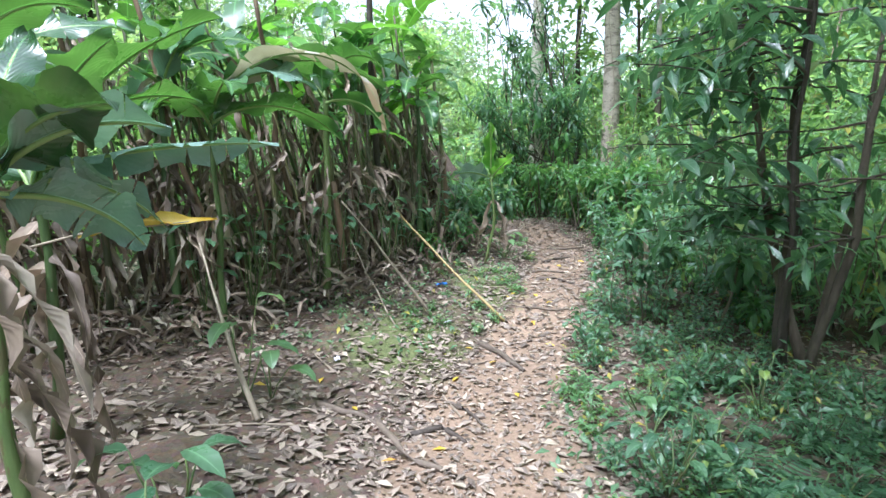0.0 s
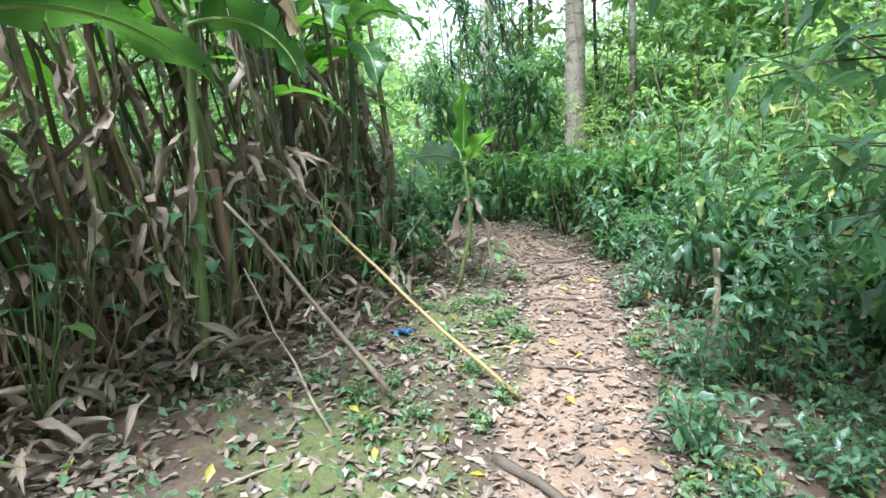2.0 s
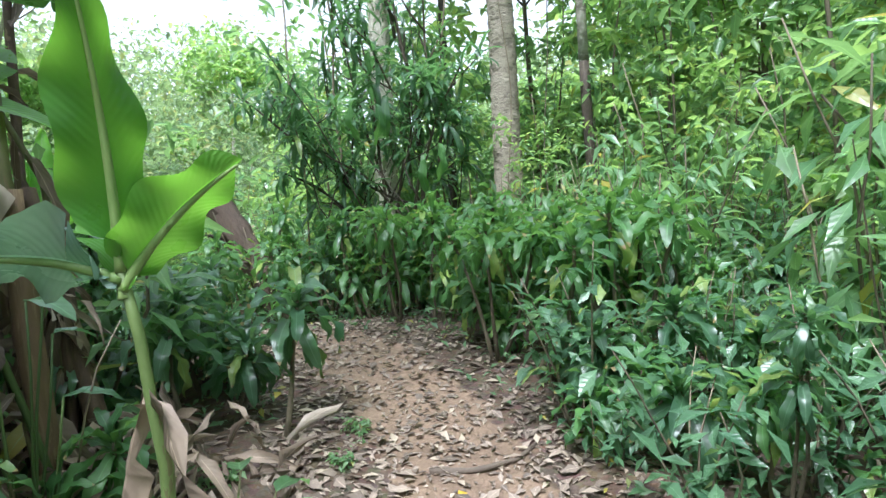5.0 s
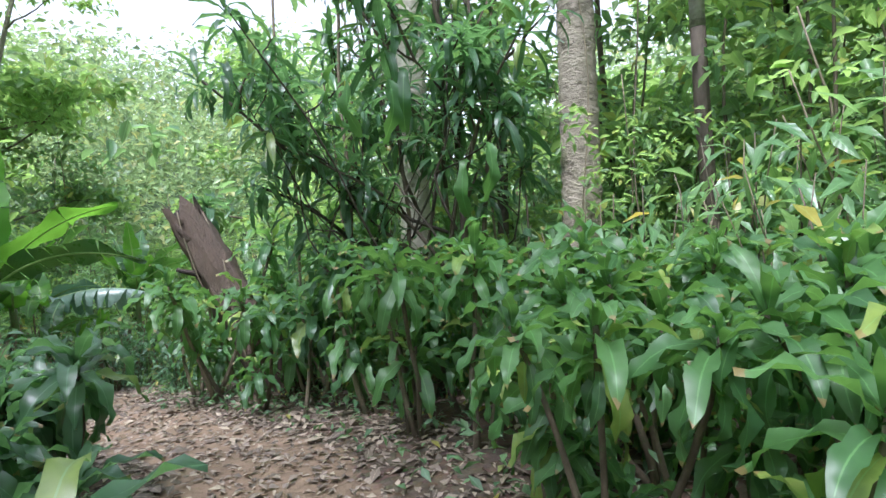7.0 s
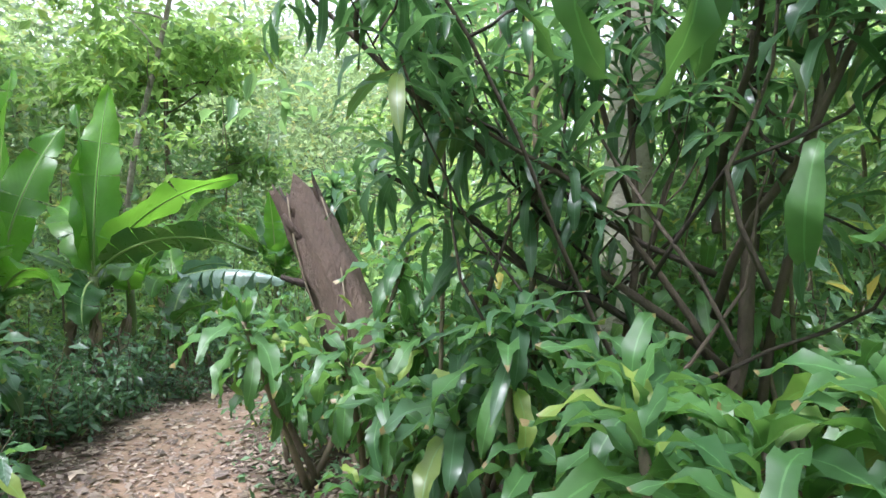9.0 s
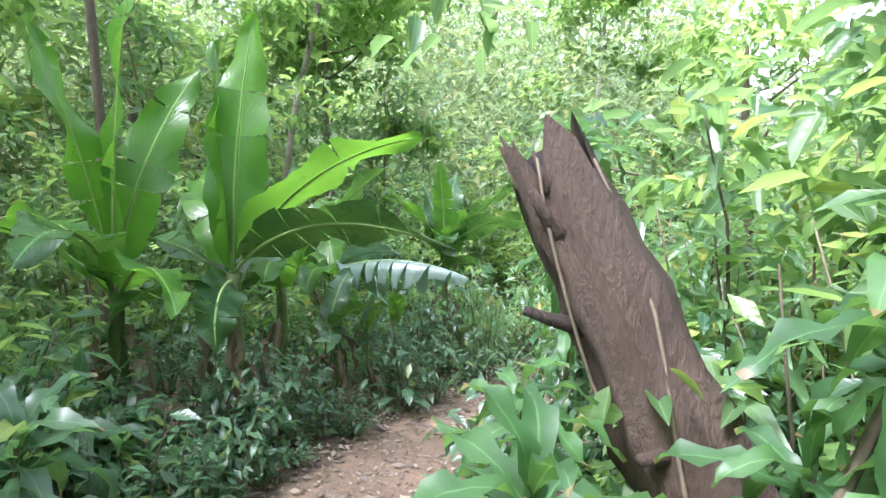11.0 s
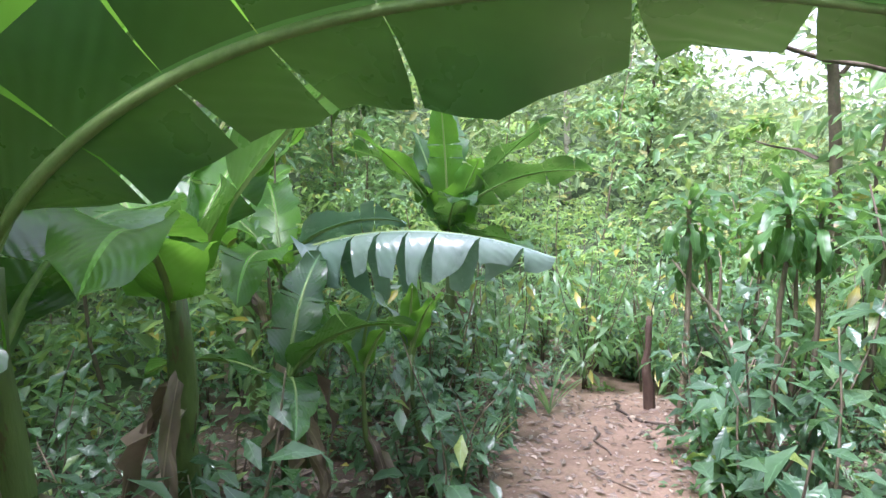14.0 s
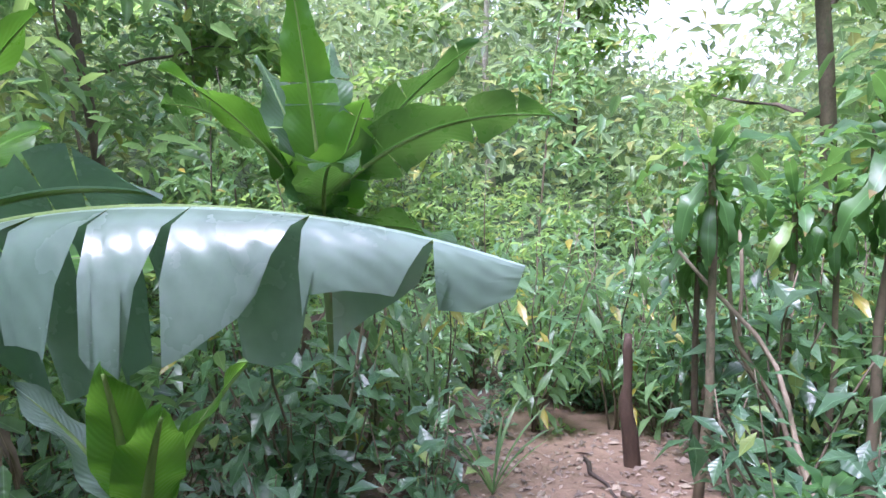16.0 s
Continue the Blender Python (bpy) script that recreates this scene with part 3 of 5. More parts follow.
near = scatter(30, (1.6, 9.7, 3.6, 12.4), 0.33, 0.68, 1)
set_out(straps_low + straps_mid[:2], near, 2, 0.8, 1.05)
near2 = scatter(30, (0.0, 11.6, 3.4, 14.4), 0.38, 0.66, 3, near)
set_out(straps_low + straps_dark + straps_mid[2:], near2, 4, 0.75, 1.05)
set_out(straps_dark + straps_green + straps_tall[:1], scatter(34, (-3.6, 10.3, 0.6, 15.0), 0.42, 0.9, 5, near2), 6, 0.55, 0.85)
set_out(straps_dark + straps_green, scatter(30, (-1.0, 15.7, 1.8, 21.5), 0.42, 0.72, 7), 8, 0.45, 0.8)
set_out(straps_tall, scatter(12, (-0.7, 16.5, 2.8, 21.8), 0.6, 0.85, 9), 10, 0.55, 0.8)
set_out(straps_tall + straps_green, scatter(18, (2.6, 5.2, 5.4, 9.6), 0.6, 0.9, 11), 12, 0.55, 0.75)
set_out(straps_green, scatter(20, (2.5, 7.5, 4.8, 10.4), 0.42, 0.75, 13), 14, 0.55, 0.85)
set_out(straps_green + straps_dark, scatter(30, (3.0, 10.0, 6.5, 14.0), 0.5, 0.9, 19), 20, 0.6, 1.0)
set_out(straps_dark, scatter(26, (-0.9, 9.3, 1.2, 12.2), 0.36, 0.8, 15), 16, 0.75, 1.0)
tall_cane = strap_plant("tall_cane_plant", 3.0, 1, 22, "dracaena_dark", 57, "tall cane plant with tiers of drooping dark strap leaves", 0.85, 30, False, 0.0)
# Lower tiers take the brighter leaf material: light on them put into colour.
for tier, (height, count, size, key) in enumerate([(2.3, 9, 0.9, "dracaena_dark"), (1.7, 9, 0.9, "dracaena"), (1.2, 9, 0.8, "dracaena"), (0.8, 10, 0.7, "dracaena")]):
    for k in range(count):
        part_of("leaf", STRAP_ME[key][(k + tier) % 8], tall_cane, (0, 0, height - 0.02 * k), (0.2 * math.sin(3 * k), 0.25 + 0.55 * k / count, 2.39996 * k + tier), size * (0.85 + 0.25 * math.sin(5.0 * k) ** 2))
set_out([tall_cane], [(-0.24, 15.87)], 17, 1.0, 1.0)
cane = strap_plant("tall_cane_plant", 1.7, 1, 22, "dracaena", 58, "slim cane plant with a rosette of green strap leaves", 0.65, 10, True)
set_out([cane], [(-0.42, 20.4), (-0.68, 20.2), (0.1, 20.6), (0.55, 21.2), (0.25, 19.7), (0.9, 19.2), (-0.1, 21.5), (1.3, 20.4), (-0.1, 19.6), (0.7, 20.2), (1.7, 19.6)], 59, 1.05, 1.3)
set_out(straps_dark, [(-2.1, 14.1), (-1.75, 13.6), (-2.45, 13.65), (-2.9, 13.9), (-2.2, 13.1), (-1.5, 13.0), (-2.75, 13.2), (-3.1, 14.5)], 92, 0.95, 1.3)
set_out(straps_dark + straps_tall[:2], scatter(18, (2.0, 5.6, 4.2, 9.2), 0.45, 0.8, 93), 94, 0.75, 1.05)
set_out(straps_tall + straps_green, scatter(20, (-1.8, 7.3, 0.3, 10.6), 0.36, 0.85, 48), 49, 0.65, 0.95)
set_out(straps_dark, scatter(12, (-3.3, 14.0, -1.9, 16.4), 0.3, 0.6, 46), 47, 0.45, 0.7)


# ---- shrubs ----
def shrub(name, height, spread_r, count, shapes, key, seed, label, flat=0.35):
    r = random.Random(seed)
    ob = thing(name, (0, 0, 0), label=label, category="shrub", group="undergrowth")
    stems, spots = [], []
    for k in range(6):
        a = k * 1.05 + r.uniform(-0.4, 0.4)
        tip = Vector((math.cos(a) * spread_r * r.uniform(0.3, 1), math.sin(a) * spread_r * r.uniform(0.3, 1), height * r.uniform(0.6, 1.0)))
        pts = bent((r.uniform(-0.04, 0.04), r.uniform(-0.04, 0.04), -0.04), tip, 5, 0.08, seed * 9 + k)
        stems.append(tube(pts, taper(0.008, 0.003, 6), 4))
        for j in range(count // 6):
            s = r.uniform(0.2, 1.0)
            i = min(4, int(s * 5))
            p = pts[i].lerp(pts[i + 1], s * 5 - i) + Vector((r.gauss(0, 0.06), r.gauss(0, 0.06), r.gauss(0, 0.05)))
            spots.append((*p, r.uniform(0, 6.28), r.gauss(0.1, flat), r.gauss(0, 0.3), r.uniform(0.6, 1.25)))
    v, f, u = joined(*stems)
    tagged(link_mesh("stem", v, f, M["cane"], u, ob), kind="stuff")
    strewn("foliage", shapes, spots, M[key], ob)
    return ob


SHRUB = "leafy green undergrowth shrub with small oval leaves"
shrubs = [shrub("bush" if k > 1 else "shrub", 0.55 + 0.18 * k, 0.4, 126, OVATE, "shrub", 60 + k, "taller leafy green bush with small oval leaves" if k > 1 else SHRUB) for k in range(4)]
slims = [shrub("slender_shrub", 0.9 + 0.25 * k, 0.45, 170, SLIM, "shrub_light", 70 + k, "light green slender shrub with narrow leaves") for k in range(3)]
lows = [shrub("low_herb", 0.22 + 0.06 * k, 0.28, 90, OVATE, "shrub_light", 80 + k, "low light green herb on the forest floor") for k in range(3)]

saplings = []
for k in range(4):
    r = random.Random(95 + k)
    high = 2.6 + 0.5 * k
    ob = thing("understory_sapling", (0, 0, 0), label="leafy light green sapling of the forest understory", category="sapling", group="undergrowth")
    trunk = bent((0, 0, -0.05), (r.uniform(-0.3, 0.3), r.uniform(-0.3, 0.3), high), 8, 0.12, 950 + k)
    v, f, u = tube(trunk, taper(0.022, 0.006, 9), 5)
    link_mesh("trunk", v, f, M["cane"], u, ob)
    spots = []
    for j in range(36):
        s = r.uniform(0.08, 1.0)
        c = trunk[int(s * 7.99)] + Vector((r.gauss(0, 0.42), r.gauss(0, 0.42), r.gauss(0, 0.15)))
        for _ in range(18):
            spots.append((c.x + r.gauss(0, 0.13), c.y + r.gauss(0, 0.13), c.z + r.gauss(0, 0.06), r.uniform(0, 6.28), r.gauss(0.25, 0.4), r.gauss(0, 0.4), r.uniform(0.32, 0.6)))
    strewn("crown", POINTED, spots, M["shrub_light" if k % 2 else "canopy"], ob)
    saplings.append(ob)

set_out(shrubs[:1], scatter(34, (0.95, 1.6, 3.0, 4.2), 0.2, 0.72, 96), 97, 0.5, 0.75)
set_out(shrubs[:2] + lows, scatter(34, (1.0, 3.6, 3.2, 5.9), 0.24, 0.55, 21), 22, 0.55, 0.8)
set_out(shrubs, scatter(62, (1.4, 5.6, 5.6, 9.5), 0.3, 0.55, 16), 17, 0.7, 1.05)
set_out(slims, scatter(26, (3.4, 4.6, 6.5, 8.0), 0.45, 1.0, 17), 18, 0.9, 1.4)
set_out(lows, scatter(22, (0.8, 2.2, 2.2, 6.5), 0.22, 0.5, 20), 21, 0.6, 0.9)
set_out(shrubs[:2], scatter(14, (1.9, 3.0, 5.5, 4.2), 0.4, 0.9, 18), 19, 0.8, 1.1)
set_out(shrubs + slims, scatter(40, (3.7, 6.0, 7.0, 12.0), 0.5, 1.2, 23), 24, 0.9, 1.5)
set_out(lows, scatter(50, (-1.3, 5.4, 2.2, 9.5), 0.2, 0.38, 25), 26, 0.4, 0.75)
set_out(shrubs + slims, scatter(36, (3.0, 11.5, 7.0, 17.0), 0.6, 1.2, 27), 28, 0.9, 1.6)
set_out(shrubs, scatter(36, (-3.3, 13.9, -1.7, 16.8), 0.22, 0.55, 28), 29, 0.6, 1.0)
set_out(shrubs, scatter(26, (-5.0, 13.2, -2.7, 15.6), 0.3, 0.8, 39), 40, 0.8, 1.2)
set_out(shrubs, scatter(76, (-5.0, 10.5, -0.3, 20.8), 0.38, 0.72, 29), 30, 0.8, 1.4)
set_out(shrubs[:2] + lows, scatter(46, (-1.0, 15.0, 1.6, 24.0), 0.3, 0.72, 31), 32, 0.75, 1.1)
set_out(shrubs + slims, scatter(48, (0.3, 15.5, 5.0, 24.0), 0.45, 1.6, 41), 42, 0.9, 1.35)
set_out(shrubs + slims, scatter(52, (-6.0, 19.5, 4.5, 25.0), 0.55, 0.95, 33), 34, 1.0, 1.8)
set_out(shrubs + slims, scatter(24, (-5.0, 9.5, 0.0, 13.0), 0.6, 1.5, 35), 36, 1.0, 1.6)
set_out(slims + shrubs, scatter(24, (0.6, 14.6, 3.6, 17.5), 0.5, 1.5, 37), 38, 1.0, 1.5)
set_out(saplings, scatter(24, (4.2, 3.0, 10.0, 12.0), 1.0, 2.2, 61), 62, 0.8, 1.3)
set_out(saplings, scatter(24, (3.2, 13.5, 10.0, 21.0), 1.0, 2.5, 63), 64, 0.8, 1.3)
set_out(saplings, scatter(22, (-8.5, 9.5, -1.8, 14.6), 1.0, 2.2, 65), 66, 0.8, 1.2)
set_out(saplings, scatter(26, (-10.0, 15.0, -3.6, 24.0), 1.1, 2.0, 67), 68, 0.8, 1.2)
set_out(saplings, scatter(40, (-9.0, 22.6, 6.5, 31.0), 0.9, 1.2, 69), 70, 0.6, 1.15)
for spot in scatter(22, (-13.0, 19.5, 9.0, 31.0), 1.7, 3.5, 81):
    if abs(math.degrees(math.atan2(spot[0] + 1.6, spot[1] - 17)) - 16) > 11:
        set_out(saplings, [spot], int(spot[0] * 100), 1.6, 2.3)
set_out(saplings, [(2.2, 17.2), (3.2, 18.3), (4.6, 17.6), (5.9, 16.6), (2.9, 16.5)], 85, 1.3, 1.9)
set_out(saplings, [(7.0, 17.5), (8.5, 15.0), (7.2, 19.5), (9.5, 19.0), (6.6, 14.2)], 86, 1.2, 1.7)
set_out(shrubs + slims, scatter(26, (-2.6, 21.9, 1.2, 24.0), 0.34, 0.3, 75), 76, 0.9, 1.4)
set_out(saplings, scatter(12, (5.2, 12.0, 10.0, 18.0), 1.1, 2.5, 87), 88, 1.6, 2.2)
set_out(saplings, scatter(7, (5.8, 6.0, 10.0, 11.5), 1.2, 2.5, 89), 90, 1.5, 2.0)
set_out(saplings, [(1.6, 15.4), (2.1, 16.2)], 91, 1.3, 1.7)
set_out(saplings, [(1.7, 16.4), (3.9, 16.0)], 95, 1.7, 2.2)
set_out(saplings, scatter(14, (-8.0, 4.0, -3.2, 10.0), 1.0, 2.2, 71), 72, 0.9, 1.3)
set_out(saplings, scatter(9, (0.4, 15.0, 3.4, 18.5), 0.9, 1.8, 73), 74, 0.7, 1.0)


# ---- bananas ----
def banana_leaf(ob, at, turn, pitch, length, width, rise, fall, seed, key="banana", tears=5, twist=0.0, droop=0.0, curl=1.0, label="", face=0.0, petiole=0.12):
    v, f, u = blade(length, width, rise, fall, 30, 3, 0.16, 0.12, twist, "paddle", petiole, curl, tears, seed, droop, face)
    leaf = link_mesh("leaf", v, f, M[key], u, ob, label)
    leaf.location, leaf.rotation_euler = at, (0, -pitch, turn)
    ribs = spine_of(length, rise, fall, 30, curl, seed)[:30]
    v, f, u = tube(ribs, taper(0.017, 0.004, 30), 5)
    link_mesh("midrib", v, f, M["midrib"], u, leaf, "pale green midrib")
    return leaf


def banana_plant(at, top_z, radius, leaves, seed, label, key="banana", rags=5):
    """leaves: rows of compass turn (0: along +x), length, width, rise, fall."""
    r = random.Random(seed)
    height = top_z - land1(*at)
    ob = thing("banana_plant", (at[0], at[1], land1(*at)), label=label, category="banana plant")
    pts = bent((0, 0, -0.05), (r.uniform(-0.1, 0.1), r.uniform(-0.1, 0.1), height), 7, 0.06, seed)
    v, f, u = tube(pts, taper(radius, radius * 0.55, 8, 0.08, seed), 10)
    link_mesh("stem", v, f, M["stem_green"], u, ob, "green and brown sheathed stem")
    for k, row in enumerate(leaves):
        turn, length, width, rise, fall = row[:5]
        foot = pts[-1] - Vector((0, 0, 0.04 * k * height / 2))
        banana_leaf(ob, foot, radians(turn), 0.0, length, width, rise, fall, seed * 31 + k, row[5] if len(row) > 5 else key, row[9] if len(row) > 9 else 2 + k % 3, r.uniform(-15, 15), row[6] if len(row) > 6 else 0.0, row[7] if len(row) > 7 else 1.0, "", row[8] if len(row) > 8 else r.uniform(-0.8, 0.8))
    for k in range(rags):
        v, f, u = blade(r.uniform(0.5, 0.9) * min(1.0, height), r.uniform(0.06, 0.12), -40, -94, 9, 1, 0.9, 0.45, r.uniform(-220, 220), "ovate", seed=seed + k)
        rag = link_mesh("dead_leaf", v, f, M["dry"], u, ob, "brown shrivelled hanging leaf")
        rag.location, rag.rotation_euler = pts[-2] - Vector((0, 0, r.uniform(0, 0.5) * height)), (0, 0, r.uniform(0, 6.28))
    return ob


GREENB = "large banana plant with broad bright green backlit leaves"
# the big one that hangs a leaf over the trail, its shaded underside painted dark
banana_plant((-2.68, 15.95), 1.22, 0.085, [(-14, 2.0, 0.38, 46, -22, "banana_shaded", 0.0, 0.85, -0.75, 6), (20, 1.85, 0.48, 66, 8, "banana", 0.0, 1.0, -0.6, 2), (-70, 0.75, 0.36, 15, -88, "banana_dark"), (100, 2.1, 0.46, 88, 74), (150, 1.7, 0.46, 75, -10), (200, 1.5, 0.42, 60, -40, "banana_dark"), (-110, 1.1, 0.42, 45, -60, "banana_dark"), (175, 2.0, 0.44, 87, 76, "banana", 0.0, 1.0, 0.3), (110, 1.4, 0.44, 45, -30, "banana_dark")], 3, GREENB, rags=14)
banana_plant((-3.25, 15.3), 1.2, 0.08, [(10, 2.0, 0.42, 88, 80), (80, 1.8, 0.42, 80, 50), (-60, 1.5, 0.42, 65, -30, "banana_dark"), (170, 1.5, 0.42, 60, -20), (-130, 1.9, 0.42, 86, 70), (-20, 1.4, 0.42, 50, -35), (230, 1.4, 0.42, 70, -10)], 5, GREENB, rags=10)
banana_plant((-3.0, 16.75), 0.95, 0.08, [(50, 1.6, 0.44, 60, 32, "banana_dark", 0.0, 1.0, -0.6, 3), (120, 1.3, 0.40, 60, -10, "banana_dark"), (80, 1.4, 0.40, 70, 10), (-60, 1.2, 0.40, 65, -30), (160, 1.3, 0.42, 70, 0)], 6, GREENB)
banana_plant((-3.3, 18.38), 0.86, 0.05, [(-13, 1.80, 0.50, 21, -22, "banana_sheen", 1.5, 1.25, -0.3, 7), (25, 0.9, 0.36, 48, -15, "banana_sheen", 0.2, 1.0, -0.6), (120, 1.1, 0.36, 65, 0), (-80, 1.0, 0.36, 50, -50), (200, 1.1, 0.36, 70, 10), (-40, 1.0, 0.34, 10, -60), (60, 1.1, 0.34, 35, -25)], 7, "banana plant with a torn waxy leaf held level", rags=8)
banana_plant((-2.75, 20.7), 0.9, 0.07, [(-80, 1.3, 0.36, 86, 74, "banana", 0.0, 1.0, 0.1, 2), (-8, 1.7, 0.44, 46, -12, "banana_dark", 0.0, 1.0, -0.8), (168, 1.7, 0.46, 58, 5, "banana_dark", 0.0, 1.0, 0.8), (90, 1.5, 0.42, 78, 40), (-70, 1.1, 0.40, 62, -20), (25, 1.6, 0.40, 66, 30, "banana_dark", 0.0, 1.0, -0.7), (185, 1.5, 0.42, 72, 30, "banana", 0.0, 1.0, 0.7), (-30, 1.0, 0.40, 72, 55, "banana", 0.0, 1.0, -0.6), (150, 1.4, 0.42, 80, 60), (-40, 1.2, 0.42, 40, -30, "banana_dark", 0.0, 1.0, -0.6)], 9, "banana plant with upright green paddle leaves", "banana_dark")
banana_plant((-4.3, 19.4), 0.7, 0.07, [(10, 1.4, 0.38, 80, 40), (100, 1.3, 0.38, 70, 10), (-60, 1.2, 0.38, 65, -20), (200, 1.2, 0.38, 60, -10), (-10, 1.2, 0.36, 50, -20)], 11, "banana plant with upright green paddle leaves")
banana_plant((-2.9, 17.5), 0.35, 0.05, [(10, 0.8, 0.26, 60, -10, "banana_dark"), (-50, 0.7, 0.26, 40, -40, "banana_dark"), (100, 0.9, 0.28, 70, 20, "banana_dark"), (200, 0.8, 0.28, 50, -30, "banana_dark")], 12, "small banana plant with ragged green leaves", rags=8)
banana_plant((-4.6, 13.4), 1.6, 0.08, [(-20, 1.4, 0.40, 80, 20), (60, 1.4, 0.40, 70, 0), (140, 1.3, 0.40, 70, 0), (-100, 1.2, 0.40, 60, -30)], 13, GREENB)
# the young one at the trail's bend
banana_plant((0.55, 7.95), 1.40, 0.025, [(-60, 0.72, 0.24, 86, 74, "banana", 0.0, 1.0, 0.2, 0), (178, 0.5, 0.32, 30, -15, "banana_sheen", 0.0, 1.0, 0.8, 1), (0, 0.46, 0.24, 58, 30, "banana", 0.0, 1.0, -0.9, 0), (100, 0.5, 0.22, 70, 10)], 15, "young banana sprout with three light green leaves", "banana", 2)


# ---- thicket of tall stems with dead sheaths ----
def thicket_stem(at, height, seed, paddles, whole=False):
    r = random.Random(seed)
    ob = thing("thicket_plant", (at[0], at[1], land1(*at) - 0.03), label="tall green reed-like stem wrapped in brown dead leaves", category="plant", group="thicket stems")
    lean = Vector((-0.03 - abs(r.gauss(0, 0.13)), r.gauss(0.04, 0.12), 1)) * height
    pts = bent((0, 0, 0), lean, 6, 0.17, seed)
    rad = r.uniform(0.016, 0.040)
    v, f, u = tube(pts, taper(rad, rad * 0.55, 7), 6)
    link_mesh("stem", v, f, M["stem_olive" if r.random() < 0.65 else "stem_brown" if r.random() < 0.6 else "stem_green"], u, ob)
    if r.random() < 0.6:
        sheath = bent(pts[0], pts[2].lerp(pts[3], r.random()), 5, 0.02, seed)
        v, f, u = tube([p + Vector((0.004, 0.003, 0)) for p in sheath], [rad * q for q in (1.6, 1.5, 1.35, 1.45, 1.2, 1.35)], 6)
        link_mesh("sheath", v, f, M["stem_brown"], u, ob, "brown dry leaf sheath")
    spots = []
    for k in range(r.randint(13, 17)):
        s = (r.uniform(0.05, 0.5) if r.random() < 0.62 else r.uniform(0.4, 0.9)) * 6
        p = pts[int(s)].lerp(pts[int(s) + 1], s - int(s))
        if whole:
            spots.append((*p, r.uniform(0, 6.28), r.uniform(-0.5, 0.7), r.uniform(-0.6, 0.6), r.uniform(0.7, 1.4)))
            continue
        d = r.choice(RAGS)
        part_of("dead_leaf", d, ob, p, (r.uniform(-0.9, 0.9), r.uniform(-0.9, 0.8), r.uniform(0, 6.28)), r.uniform(0.7, 1.4))
    if whole:
        tagged(strewn("dead_leaves", RAGFORM, spots, M["dry"], ob), "brown shrivelled hanging leaves", kind="stuff")
    for k in range(paddles):
        part_of("leaf", r.choice(PADDLES), ob, pts[-1 - (k % 2)], (r.uniform(-0.3, 0.3), -0.1 + r.uniform(-0.5, 0.6), r.uniform(0, 6.28)), r.uniform(0.7, 1.1))
    return ob


RAGFORM = [blade(0.30 + 0.08 * (k % 4), 0.05 + 0.02 * (k % 3), -25 - 15 * (k % 3), -96, 7, 1, 0.75, 0.35, 160 * ((k % 5) / 2 - 1), "ovate", seed=90 + k) for k in range(8)]
RAGS = [link_mesh("_rag", *s[:2], M["dry"], s[2]) for s in RAGFORM]
PADDLES = [link_mesh("_paddle", *s[:2], M[("banana_dark", "banana", "banana_dark")[k % 3]], s[2]) for k, s in enumerate([blade(0.95 + 0.15 * (k % 3), 0.25 + 0.03 * (k % 2), 62, -10 - 20 * (k % 3), 14, 2, 0.2, 0.05, 10 * (k - 2), "paddle", 0.15, 1.0, 3, 120 + k) for k in range(5)])]


def edge_x(y):
    return float(np.interp(y, [3.6, 4.6, 6.0, 6.8, 8.0, 9.0, 10.5], [-4.4, -3.1, -1.75, -1.05, -0.25, 0.35, 0.6]))


rt = random.Random(5)
stems = []
while len(stems) < 118:
    y = rt.uniform(4.2, 9.4)
    x = edge_x(y) - abs(rt.gauss(0, 0.8)) - 0.03
    if all((x - a) ** 2 + (y - b) ** 2 > 0.016 for a, b in stems) and clear_of_trail(x, y, 1.0):
        stems.append((x, y))
for k, at in enumerate(stems):
    thicket_stem(at, rt.uniform(2.0, 3.5), 200 + k, 2 if k % 2 else 1, edge_x(at[1]) - at[0] > 0.12)

# dead leaves heaped at the thicket's foot
spots = []
for k in range(2300):
    y = rt.uniform(3.8, 9.2)
    x = edge_x(y) + rt.gauss(-0.25, 0.45)
    if clear_of_trail(x, y, 0.75):
        spots.append((x, y, land1(x, y) + abs(rt.gauss(0.02, 0.14)), rt.uniform(0, 6.28), rt.gauss(0.1, 0.6), rt.gauss(0, 0.7), rt.uniform(0.4, 0.85)))
RAGSHAPES = [blade(0.42, 0.09, 20, -30, 5, 1, 0.7, 0.3, 90 * (k - 1), "ovate", seed=300 + k) for k in range(4)]
tagged(strewn("dead_leaf_heap", RAGSHAPES, spots, M["dry"]), "heap of brown shrivelled leaves under the thicket", "dead leaves", kind="stuff")

# overhanging paddles at the start, the silhouetted ones painted dark
banana_plant((-1.66, 2.1), 1.5, 0.035, [(15, 0.62, 0.44, 62, -5, "banana_shaded", 0.0, 1.0, -0.7, 1), (35, 0.75, 0.36, 55, -15, "banana_sheen", 0.0, 1.0, -0.4, 2), (60, 0.75, 0.34, 5, -50, "banana_sheen", 0.2, 1.0, -0.6), (140, 0.9, 0.3, 70, -20, "banana_shaded"), (95, 1.0, 0.36, 80, 30, "banana_shaded")], 21, "banana plant with broad leaves hanging over the trail", "banana", 8)
